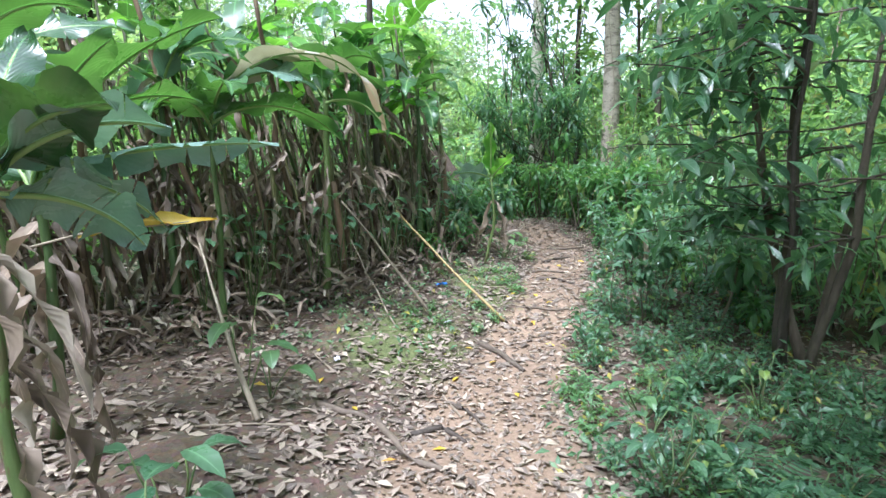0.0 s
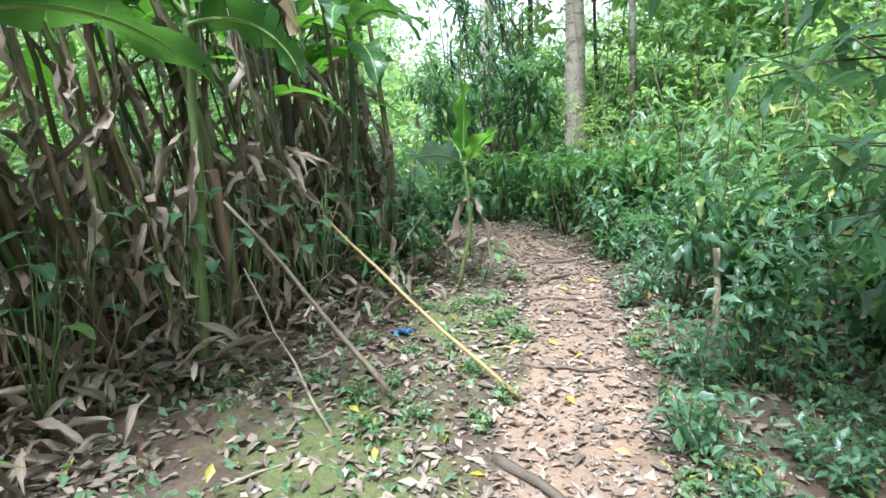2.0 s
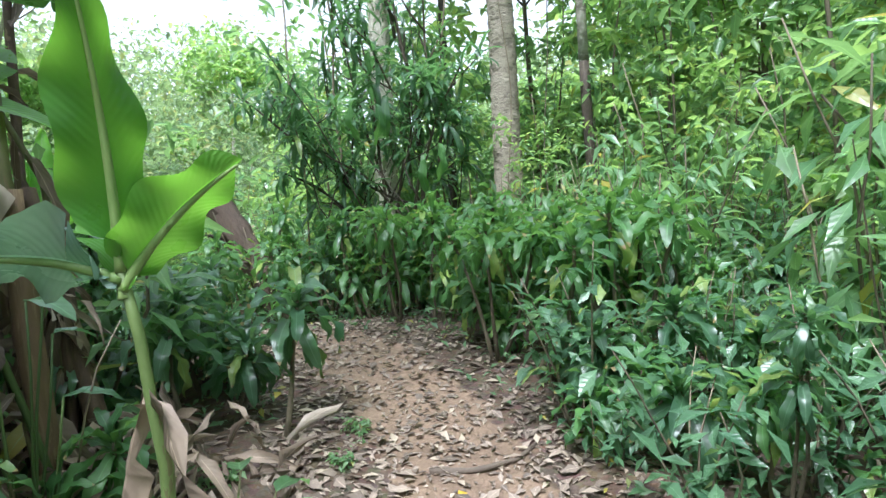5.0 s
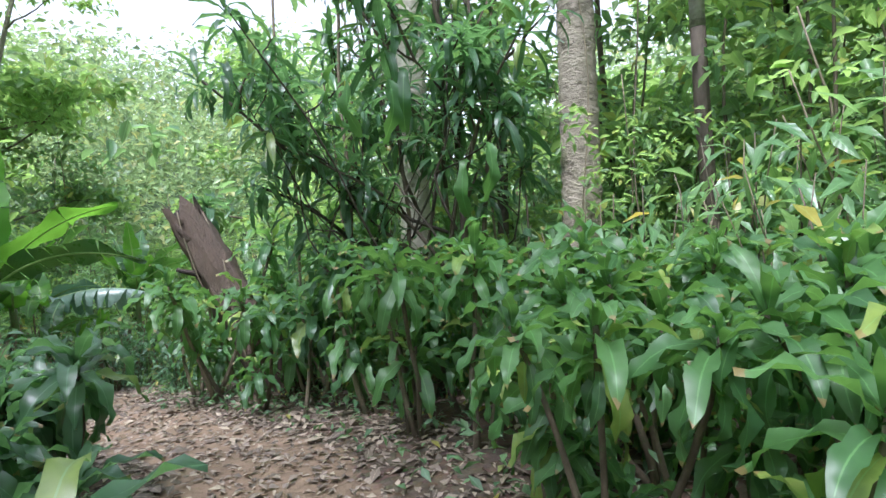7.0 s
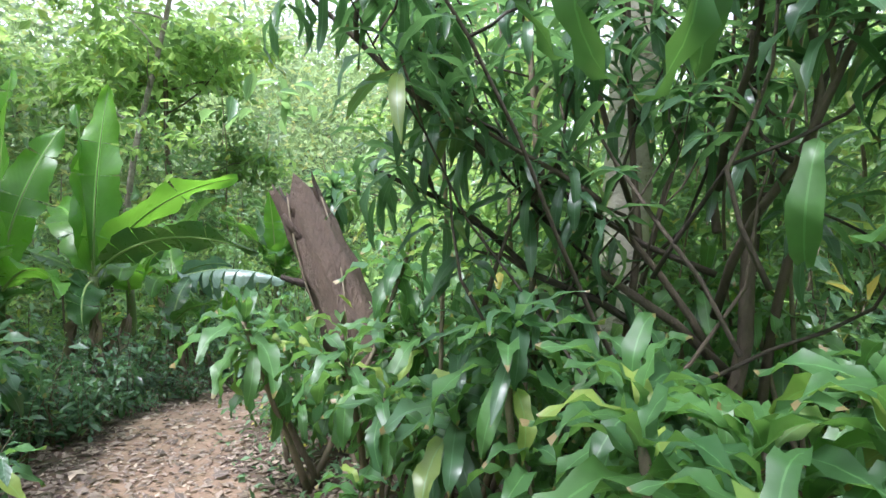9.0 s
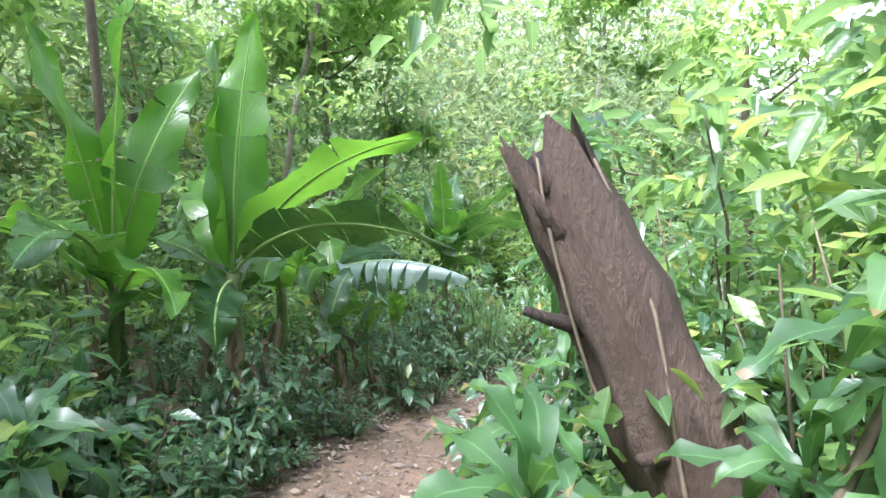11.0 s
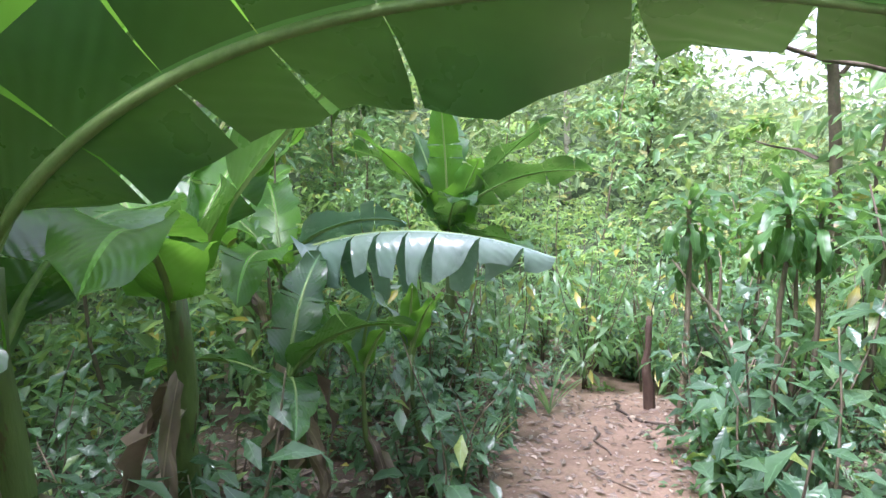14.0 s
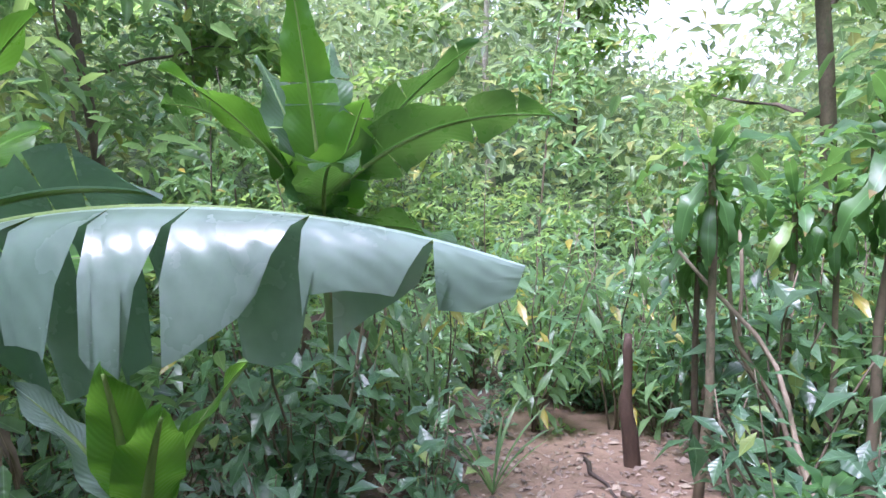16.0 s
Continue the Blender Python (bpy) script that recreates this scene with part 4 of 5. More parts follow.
banana_plant((-2.35, 3.2), 1.55, 0.04, [(22, 1.35, 0.26, 14, -2, "banana_sheen", 0.7, 1.0, -0.4, 7), (60, 1.3, 0.36, 60, -10, "banana_dark"), (10, 0.8, 0.36, 10, -55, "banana_sheen", 0.2, 1.0, -0.6), (-20, 1.1, 0.4, 70, 15, "banana_dark"), (150, 1.1, 0.36, 60, -20, "banana_dark"), (35, 1.6, 0.42, 74, 18, "banana_dark")], 22, "banana plant with torn bluish leaves at the thicket's edge", "banana", 10)
withered = thing("withered_leaf", (-2.05, 3.15, 1.18), 0.15, label="yellow and brown withered leaf hanging from a dry stalk", category="leaf")
v, f, u = blade(0.75, 0.13, 6, 2, 10, 1, 0.9, 0.2, 60, "ovate", 0.25, seed=77)
link_mesh("leaf", v, f, M["yellow"], u, withered)
v, f, u = tube([(-0.25, 0, -0.06), (0.0, 0, 0.0), (0.3, 0, 0.025), (0.6, 0.0, 0.05)], [0.008, 0.007, 0.006, 0.003], 5)
link_mesh("stalk", v, f, M["stick_grey"], u, withered)
# sprouts under the level leaf
banana_plant((-2.32, 18.2), 0.34, 0.022, [(-70, 0.46, 0.13, 84, 60, "banana", 0.0, 1.0, 0.2, 0), (-30, 0.44, 0.14, 72, 45, "banana", 0.0, 1.0, -0.5, 0), (170, 0.46, 0.13, 76, 50, "banana_sheen", 0.0, 1.0, 0.4, 0), (60, 0.5, 0.16, 70, 20)], 31, "young banana sprouts with upright light green leaves", "banana", 3)
banana_plant((-2.55, 17.95), 0.30, 0.022, [(-60, 0.46, 0.13, 82, 60, "banana_sheen", 0.0, 1.0, 0.2, 0), (-10, 0.42, 0.13, 70, 40, "banana", 0.0, 1.0, -0.5, 0), (150, 0.46, 0.13, 76, 50)], 32, "young banana sprouts with upright light green leaves", "banana", 4)
banana_plant((-1.35, 6.3), 2.5, 0.045, [(-35, 1.1, 0.32, 50, -55), (20, 1.2, 0.32, 60, -40, "banana_sheen"), (-80, 1.3, 0.34, 45, -60), (120, 1.0, 0.3, 60, -20), (200, 1.0, 0.3, 60, -20), (-10, 0.9, 0.3, 20, -75)], 23, "tall banana plant in the thicket with drooping leaves", "banana_dark", 4)
banana_plant((-2.6, 5.4), 2.5, 0.045, [(-60, 1.4, 0.34, 45, -50), (-10, 1.4, 0.34, 50, -45), (60, 1.1, 0.3, 60, -30), (-120, 1.3, 0.34, 45, -60), (-35, 1.2, 0.3, 65, -10, "banana_sheen")], 25, "tall banana plant in the thicket with drooping leaves", "banana_dark", 9)
banana_plant((-0.35, 7.9), 2.6, 0.04, [(-40, 0.9, 0.28, 40, -70), (30, 1.0, 0.28, 60, -40), (-100, 1.0, 0.28, 50, -60), (150, 0.9, 0.28, 60, -20), (-70, 0.8, 0.28, 20, -85)], 27, "tall banana plant in the thicket with drooping leaves", "banana_dark", 3)
banana_plant((-2.15, 5.35), 2.15, 0.035, [(-15, 2.2, 0.36, 42, -80, "banana_pale", 0.2, 1.4, -0.3, 5), (-4, 1.8, 0.40, 52, -38, "banana_dark", 0.0, 1.0, -0.3, 4), (-14, 1.3, 0.40, 58, -42, "banana_sheen", 0.0, 1.0, 0.2, 3), (-50, 1.15, 0.40, 52, -40, "banana_dark", 0.0, 1.0, -0.3, 3), (32, 1.4, 0.36, 40, -55, "banana_dark"), (-95, 1.1, 0.38, 50, -45, "banana_dark"), (120, 1.2, 0.36, 65, -10)], 33, "tall banana plant leaning broad dark leaves over the trail", "banana_dark", 5)
banana_plant((-3.3, 4.0), 2.2, 0.05, [(-20, 1.3, 0.36, 55, -20), (-70, 1.2, 0.34, 40, -50), (30, 1.3, 0.34, 60, -10), (100, 1.2, 0.34, 60, -20)], 29, "tall banana plant in the thicket with drooping leaves", "banana_dark", 9)


# ---- trees ----
def crown_spots(r, centre, radius, clumps, each, size, flat=0.6):
    out = []
    for _ in range(clumps):
        d = Vector((r.gauss(0, 1), r.gauss(0, 1), r.gauss(0, 0.8))).normalized() * radius * r.uniform(0.3, 1.0)
        c = Vector(centre) + Vector((d.x, d.y, d.z * flat))
        w = radius * r.uniform(0.10, 0.22)
        for _ in range(each):
            p = c + Vector((r.gauss(0, w), r.gauss(0, w), r.gauss(0, w * 0.6)))
            out.append((*p, r.uniform(0, 6.28), r.gauss(0.25, 0.5), r.gauss(0, 0.5), size * r.uniform(0.6, 1.3)))
    return out


def tree(name, at, height, radius, lean, key, label, seed, crown_r=2.0, clumps=40, each=60, size=0.6, rings=False, leaf_key="canopy", low=0.6, limbs=5, shapes=None, pale_from=0):
    r = random.Random(seed)
    ob = thing(name, (at[0], at[1], land1(*at) - 0.08), label=label, category="tree", group="trees")
    top = Vector((lean[0] * height, lean[1] * height, height))
    steps = int(height / 0.085) if rings else 12
    pts = bent((0, 0, 0), top, steps, 0.12, seed)
    rad = taper(radius, radius * 0.55, steps + 1, 0.02, seed)
    rad[0] *= 1.35
    rad[1] *= 1.1
    if rings:
        rad = [q * (1.06 if k % 2 == 0 else 0.985) for k, q in enumerate(rad)]
    cut = pale_from or steps
    v, f, u = tube(pts[: cut + 1], rad[: cut + 1], 16 if radius > 0.1 else 8)
    link_mesh("trunk", v, f, M[key], u, ob)
    if pale_from:
        v, f, u = tube(pts[cut:], [q * 1.03 for q in rad[cut:]], 8)
        link_mesh("upper_trunk", v, f, M["pale_bark"], u, ob, "whitish upper trunk")
    spots = crown_spots(r, top + Vector((0, 0, 0.2)), crown_r, clumps, each, size)
    for k in range(limbs):
        s = r.uniform(low, 0.98)
        p = pts[int(s * steps)]
        a = r.uniform(0, 6.28)
        q = p + Vector((math.cos(a), math.sin(a), r.uniform(0.2, 0.8))) * crown_r * r.uniform(0.6, 0.95)
        way = bent(p, q, 5, 0.2, seed + k)
        v, f, u = tube(way, taper(radius * 0.35, radius * 0.08, 6), 5)
        link_mesh("limb", v, f, M[key], u, ob)
        spots += crown_spots(r, q, crown_r * 0.45, clumps // 6, each, size)
    strewn("crown", shapes or SIMPLE, spots, M[leaf_key], ob)
    return ob


tree("ringed_trunk_tree", (4.05, 14.2), 11.0, 0.225, (0.012, 0.02), "bark", "tall tree with a grey ringed trunk", 401, 2.6, 22, 36, 0.8, True, low=0.8)
tree("pale_trunk_tree", (2.25, 14.8), 11.0, 0.18, (0.01, 0.0), "pale_bark", "tall tree with a pale grey trunk behind strap leaves", 402, 2.6, 22, 36, 0.8, True, low=0.8)
tree("slender_tree", (3.6, 15.9), 8.0, 0.085, (0.02, 0.01), "dark_bark", "slender tree with a dark bare trunk", 403, 1.8, 24, 40, 0.8, low=0.7)
tree("white_patched_tree", (5.0, 13.3), 7.5, 0.085, (-0.02, 0.02), "dark_bark", "slender tree with a dark trunk, whitish higher up", 404, 2.0, 26, 40, 0.8, low=0.7, pale_from=5)
tree("leaning_white_tree", (-7.6, 22.4), 9.0, 0.085, (0.22, 0.05), "pale_bark", "thin leaning tree with whitish bark", 405, 1.8, 24, 40, 0.7, low=0.6)
tree("slender_tree", (1.9, 23.4), 6.0, 0.10, (-0.06, 0.0), "cane", "grey-brown tree leaning over the trail", 406, 1.8, 22, 40, 0.7, low=0.5)
tree("slender_tree", (5.6, 17.0), 7.0, 0.07, (0.0, 0.0), "dark_bark", "slender tree with a dark bare trunk", 407, 1.8, 26, 45, 0.7, low=0.4)

# added tall thin trees, not seen there, whose crowns shade the trail
for k, (x, y, height, wide) in enumerate([(1.0, 0.2, 5.6, 1.5), (-0.85, 7.8, 8.2, 2.3), (-4.3, 12.5, 8.2, 2.3), (-4.7, 16.4, 8.4, 2.0)]):
    tree("canopy_tree", (x, y), height, 0.05, (0.01, 0.01), "dark_bark", "added thin tree whose high leafy crown shades the trail", 440 + k, wide, 46, 36, 0.75, low=0.85, limbs=3)

# trees of the surrounding woods
woods = [tree("woodland_tree", (0, 0), 5.0 + k, 0.07 + 0.01 * k, (0.03 * (k - 1), 0.02), ("dark_bark", "cane", "pale_bark")[k % 3], "woodland tree with a thin trunk and loose light green crown", 420 + k, 1.9 + 0.2 * k, 60, 30, 0.95, low=0.25, limbs=4) for k in range(4)]
ring = []
rw = random.Random(77)
while len(ring) < 60:
    a, d = rw.uniform(-math.pi, math.pi), rw.uniform(0, 1)
    x, y = 0.5 + math.sin(a) * (8 + 16 * d), 10 + math.cos(a) * (13 + 14 * d)
    turn = math.degrees(math.atan2(x + 1.6, y - 17))
    if (abs(turn - 17) < 10 and y > 15) or (y > 21 and abs(x + 2) < 9 and y < 33):
        continue
    if clear_of_trail(x, y, 7.0 if x > 0 else 5.0) and all((x - p) ** 2 + (y - q) ** 2 > 2.6 for p, q in ring):
        ring.append((x, y))
set_out(woods, ring, 78, 0.8, 1.3)
# Unseen trees added behind the start, so their crowns shade its right side.
set_out(woods, [(1.9, -0.9), (3.6, -2.6)], 80, 1.0, 1.2)
set_out(woods, [(-7.0, 24.5), (-10.5, 22.0), (-9.0, 16.0), (9.5, 17.0)], 79, 1.0, 1.4)

# thick woods on the far slopes
trees, blobs, each = 760, 17, 20
a, d = rng.uniform(-1.9, 1.6, trees), 14 + 50 * rng.random(trees) ** 1.5
x, y = 0.5 + np.sin(a) * d, 9 + np.cos(a) * d
bearing = np.degrees(np.arctan2(x + 1.6, y - 17))
keep = trail_gap(x, y)[0] > 7
x, y, d, bearing = x[keep], y[keep], d[keep], bearing[keep]
tall = rng.uniform(5.0, 10.5, len(x)) * np.where((np.abs(bearing - 16) < 9) & (y > 17), 0.35, 1.0)
wide = rng.uniform(0.9, 1.8, len(x)) * (0.7 + d / 60)
x, y, d, tall, wide, z = [np.repeat(q, blobs) for q in (x, y, d, tall, wide, land(x, y))]
n = len(x)
x, y = x + rng.normal(0, 0.7, n) * wide, y + rng.normal(0, 0.7, n) * wide
z = z + tall * rng.random(n)
x, y, z, d, wide = [np.repeat(q, each) for q in (x, y, z, d, wide)]
n = len(x)
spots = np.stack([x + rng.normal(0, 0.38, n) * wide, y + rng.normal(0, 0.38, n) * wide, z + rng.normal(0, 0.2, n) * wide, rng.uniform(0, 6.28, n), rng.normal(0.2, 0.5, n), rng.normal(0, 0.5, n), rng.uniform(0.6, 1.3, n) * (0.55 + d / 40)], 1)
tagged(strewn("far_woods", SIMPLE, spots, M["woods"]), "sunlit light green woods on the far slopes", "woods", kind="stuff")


# ---- the dark multi-stemmed tree by the start ----
def stemmy_tree():
    ob = thing("multi_stemmed_tree", (2.75, 4.3, land1(2.75, 4.3) - 0.05), label="small tree with several dark stems and layered leafy boughs", category="tree")
    r = random.Random(31)
    spots = []
    for k, (tip, rad) in enumerate([((-0.35, 0.4, 3.4), 0.045), ((0.05, 0.1, 3.6), 0.06), ((0.5, -0.1, 3.3), 0.04), ((0.9, 0.5, 3.0), 0.035), ((-0.15, -0.25, 3.2), 0.03)]):
        pts = bent((0.12 * math.cos(k * 2.2), 0.12 * math.sin(k * 2.2), 0), tip, 8, 0.16, 500 + k)
        v, f, u = tube(pts, taper(rad, rad * 0.4, 9, 0.06, k), 8)
        link_mesh("stem", v, f, M["dark_bark"], u, ob)
        for j in range(8):
            p = pts[3 + j % 6]
            a = r.uniform(0, 6.28) if j > 3 else r.uniform(1.9, 3.9)
            q = p + Vector((math.cos(a), math.sin(a), r.uniform(-0.05, 0.25))) * r.uniform(0.8, 1.5)
            way = bent(p, q, 5, 0.12, 520 + 9 * k + j)
            v, f, u = tube(way, taper(0.012, 0.004, 6), 4)
            link_mesh("bough", v, f, M["dark_bark"], u, ob)
            for i in range(22):
                s = r.uniform(0.15, 1.0) * 5
                c = way[min(4, int(s))].lerp(way[min(4, int(s)) + 1], min(1, s - min(4, int(s))))
                spots.append((c.x + r.gauss(0, 0.09), c.y + r.gauss(0, 0.09), c.z + r.gauss(0, 0.05), r.uniform(0, 6.28), r.gauss(0.2, 0.25), r.gauss(0, 0.25), r.uniform(1.0, 1.7)))
    for j in range(9):
        p = Vector((r.uniform(-0.3, 0.2), r.uniform(-0.1, 0.4), r.uniform(1.9, 2.9)))
        q = p + Vector((r.uniform(-1.5, -0.7), r.uniform(-0.3, 1.1), r.uniform(-0.35, 0.1)))
        way = bent(p, q, 5, 0.1, 590 + j)
        v, f, u = tube(way, taper(0.012, 0.004, 6), 4)
        link_mesh("bough", v, f, M["dark_bark"], u, ob)
        for i in range(24):
            s = r.uniform(0.25, 1.0) * 4.99
            c = way[int(s)].lerp(way[int(s) + 1], s - int(s))
            spots.append((c.x + r.gauss(0, 0.09), c.y + r.gauss(0, 0.09), c.z + r.gauss(0, 0.06), r.uniform(0, 6.28), r.gauss(0.35, 0.3), r.gauss(0, 0.3), r.uniform(1.0, 1.7)))
    # Upper crown, out of view, added to shade the ground below.
    for j in range(950):
        a, d = r.uniform(0, 6.28), 1.9 * r.random() ** 0.5
        spots.append((0.1 + d * math.cos(a), -0.3 + d * math.sin(a), r.uniform(2.9, 4.6), r.uniform(0, 6.28), r.gauss(0.2, 0.3), r.gauss(0, 0.3), r.uniform(1.2, 1.9)))
    strewn("foliage", SLIM + [blade(0.17, 0.062, 10, -30, 4, 1, 0.3, 0.02, 8, "ovate", 0.08, seed=9)], spots, M["shrub"], ob)


stemmy_tree()


# ---- the leafy tree with level branches over the bend ----
def branchy_tree():
    base = (2.45, 13.35)
    z0 = land1(*base)
    ob = thing("branching_strap_tree", (*base, z0 - 0.05), label="dark branching tree hung with long strap leaves", category="tree")
    r, spots = random.Random(41), []
    rows = [((0, 0, 0), (-0.1, -0.2, 3.8), 0.06), ((0.1, 0, 0.6), (-1.6, -0.1, 1.9), 0.035), ((0.1, 0, 0.9), (-1.9, -0.4, 2.7), 0.032), ((0, 0, 1.0), (-1.15, -0.35, 2.1), 0.028),
            ((0, 0, 1.4), (-1.5, 0.3, 3.0), 0.025), ((0, 0, 1.2), (0.5, -0.9, 2.9), 0.03), ((0, 0, 1.8), (-0.8, -1.2, 3.3), 0.025), ((0, 0, 1.6), (0.6, 0.4, 3.6), 0.03),
            ((0.05, 0, 0.3), (-0.9, -0.6, 1.3), 0.025), ((-0.4, 0.3, 0), (-0.5, 0.1, 3.6), 0.035), ((0.3, 0.3, 0), (0.3, -0.1, 3.9), 0.04), ((-0.2, 0.9, 0), (-0.9, 0.9, 3.4), 0.03), ((-0.1, 1.2, 1.0), (0.1, 1.0, 4.6), 0.03), ((0, 0, 2.2), (-0.9, -0.4, 4.2), 0.025), ((-0.1, 1.2, 1.6), (-0.7, 0.6, 4.4), 0.03),
            ((-0.1, -0.2, 3.6), (-0.9, 0.3, 5.6), 0.03), ((-0.1, -0.2, 3.4), (0.2, 0.5, 5.9), 0.03), ((-0.5, 0.1, 3.2), (-1.5, 0.5, 5.1), 0.025), ((0.3, -0.1, 3.5), (-0.4, -0.4, 5.3), 0.02)]
    for k in range(14):
        rows.append(((r.uniform(-1.3, 0.3), r.uniform(-0.7, 0.6), r.uniform(0.3, 1.6)), (r.uniform(-1.7, 0.6), r.uniform(-1.1, 0.8), r.uniform(1.6, 3.2)), r.uniform(0.010, 0.018)))
    for k, (a, b, rad) in enumerate(rows):
        pts = bent(a, b, 7, 0.24, 600 + k)
        v, f, u = tube(pts, taper(rad * 0.75, rad * 0.3, 8, 0.08, k), 7)
        link_mesh("branch", v, f, M["dark_bark"], u, ob)
        for j in range(5 if k < 19 else 3):
            i = (7, 5, 6, 4, 3)[j]
            p = pts[i]
            q = p + (pts[i] - pts[i - 1]).normalized() * 0.1 + Vector((r.uniform(-0.3, 0.3), r.uniform(-0.3, 0.3), r.uniform(0.05, 0.3)))
            if j:
                v, f, u = tube(bent(p, q, 4, 0.04, 640 + 9 * k + j), taper(rad * 0.45, 0.006, 5), 5)
                link_mesh("twig", v, f, M["dark_bark"], u, ob)
            else:
                q = p
            size = r.uniform(0.8, 1.15)
            for n in range(12):
                spots.append((*(q - Vector((0, 0, 0.012 * n))), 2.39996 * n + k, -1.0 + 1.9 * n / 12 + r.gauss(0, 0.15), r.uniform(-0.4, 0.4), size * r.uniform(0.8, 1.15)))
            part_of("leaf", r.choice(STRAP_ME["dracaena_dark"]), ob, q, (r.uniform(-0.5, 0.5), r.uniform(0.3, 1.3), r.uniform(0, 6.28)), size * 0.65)
    strewn("foliage", STRAP_THIN, spots, M["dracaena_dark"], ob)
    for x, y, z, turn in ((1.72, 12.12, 2.75, 3.6), (2.05, 12.3, 2.8, 4.4), (1.6, 12.3, 2.85, 3.0), (2.6, 12.4, 2.3, 5.0), (2.5, 12.6, 2.2, 4.0), (1.9, 12.15, 2.7, 5.2)):
        part_of("leaf", STRAP_ME["dracaena"][3], ob, (x - base[0], y - base[1], z - z0), (0, 1.15, turn), 1.05, "long hanging yellow-green leaf")


branchy_tree()


# ---- leaning broken stump ----
def stump():
    a, b = Vector((0.95, 14.35, land1(0.95, 14.35) - 0.1)), Vector((-0.20, 15.03, 2.0))
    ob = thing("broken_stump", a, label="leaning broken dark rotten tree stump", category="stump")
    pts = bent((0, 0, 0), b - a, 14, 0.05, 71)
    v, f, u = tube(pts, taper(0.25, 0.17, 15, 0.07, 3), 22)
    r = random.Random(8)
    rough = []
    for i, p in enumerate(v):
        ringi, k = divmod(i, 22)
        c = pts[ringi]
        d = Vector(p) - c
        ridge = 1 + 0.14 * math.sin(k * 2.1 + ringi * 0.25) + r.uniform(-0.05, 0.05)
        lift = (b - a).normalized() * (0.16 * math.sin(k * 1.3) + r.uniform(-0.06, 0.1)) if ringi == 14 else Vector()
        rough.append(tuple(c + d * ridge + lift))
    link_mesh("trunk", rough, f[:-1], M["rotten"], u, ob)
    inner = tube(pts[8:], taper(0.12, 0.13, 7), 12)
    link_mesh("hollow", *inner[:2], M["rotten"], inner[2], ob)
    for k in range(7):
        ang = k * 0.9
        foot = pts[13] + Vector((math.cos(ang) * 0.14, math.sin(ang) * 0.14, 0))
        tip = foot + (b - a).normalized() * r.uniform(0.12, 0.34) + Vector((r.uniform(-0.06, 0.06), r.uniform(-0.06, 0.06), 0))
        v, f, u = tube(bent(foot, tip, 3, 0.02, k), taper(0.035, 0.006, 4), 5)
        link_mesh("splinter", v, f, M["rotten"], u, ob)
    for k, (at, way) in enumerate([(9, (-0.42, -0.1, 0.12)), (11, (-0.25, -0.15, 0.3)), (6, (-0.2, -0.25, 0.15))]):
        v, f, u = tube(bent(pts[at], pts[at] + Vector(way), 4, 0.04, 88 + k), taper(0.06, 0.02, 5, 0.15, k), 7)
        link_mesh("stub", v, f, M["rotten"], u, ob)
    for k in range(4):
        line = []
        for i in range(15):
            c, ang = pts[i], k * 1.6 + i * 0.22
            line.append(c + Vector((math.cos(ang), math.sin(ang), 0)) * (0.27 - 0.005 * i))
        v, f, u = tube(line, taper(0.012, 0.007, 15, 0.2, k), 5)
        link_mesh("vine", v, f, M["cane"], u, ob, "thin vine climbing the stump")


stump()


# ---- sticks, roots, litter ----
def rod(name, pts, r0, r1, material, label, category, seed=0, sides=7, knots=0.1, group=""):
    v, f, u = tube(pts, taper(r0, r1, len(pts), knots, seed), sides)
    base = Vector(pts[0])
    ob = link_mesh(name, [tuple(Vector(p) - base) for p in v], f, material, u)
    ob.location = base
    return tagged(ob, label, category, group)


def on_land(x, y, up=0.0):
    return Vector((x, y, land1(x, y) + up))


rod("fallen_pole", bent(on_land(0.62, 5.9, 0.02), (-0.62, 7.3, 1.0), 6, 0.03, 1), 0.016, 0.011, M["stick_yellow"], "long yellow cane leaning against the thicket", "stick")
rod("fallen_pole", bent(on_land(-0.15, 5.85, 0.02), (-1.12, 6.25, 1.18), 6, 0.05, 2), 0.018, 0.010, M["stick_grey"], "long grey dry stick leaning against the thicket", "stick")
rod("fallen_pole", bent(on_land(-0.5, 5.5, 0.02), (-1.05, 6.3, 0.75), 5, 0.05, 5), 0.009, 0.006, M["stick_grey"], "thin dry stick leaning against the thicket", "stick")
rod("dead_stalk", bent(on_land(-1.25, 3.55, 0.02), (-2.0, 4.6, 0.95), 6, 0.04, 3), 0.022, 0.008, M["stick_grey"], "bent dry stalk leaning on the thicket's edge", "stick")
rod("wooden_post", bent(on_land(2.35, 6.6, -0.1), on_land(2.36, 6.62, 0.62), 5, 0.01, 4), 0.03, 0.026, M["stick_grey"], "short weathered wooden post among shrubs", "post", knots=0.05)
rod("broken_post", bent(on_land(-0.70, 21.15, -0.1), on_land(-0.73, 21.17, 1.02), 9, 0.04, 14), 0.062, 0.026, M["stick_brown"], "short brown broken trunk standing beside the trail", "post", 5, 11, 0.22)
for k, (x, y, x2, y2, z2) in enumerate([(0.12, 20.1, -0.42, 20.4, 0.85), (-0.1, 19.7, -0.66, 20.25, 0.55), (0.2, 20.5, -0.2, 20.6, 0.6)]):
    rod("crooked_cane", bent(on_land(x, y, -0.03), (x2, y2, z2), 9, 0.14, 770 + k), 0.017, 0.011, M["stick_grey"], "crooked pale bare cane among the shrubs", "cane", k, 7, 0.12, "crooked canes")
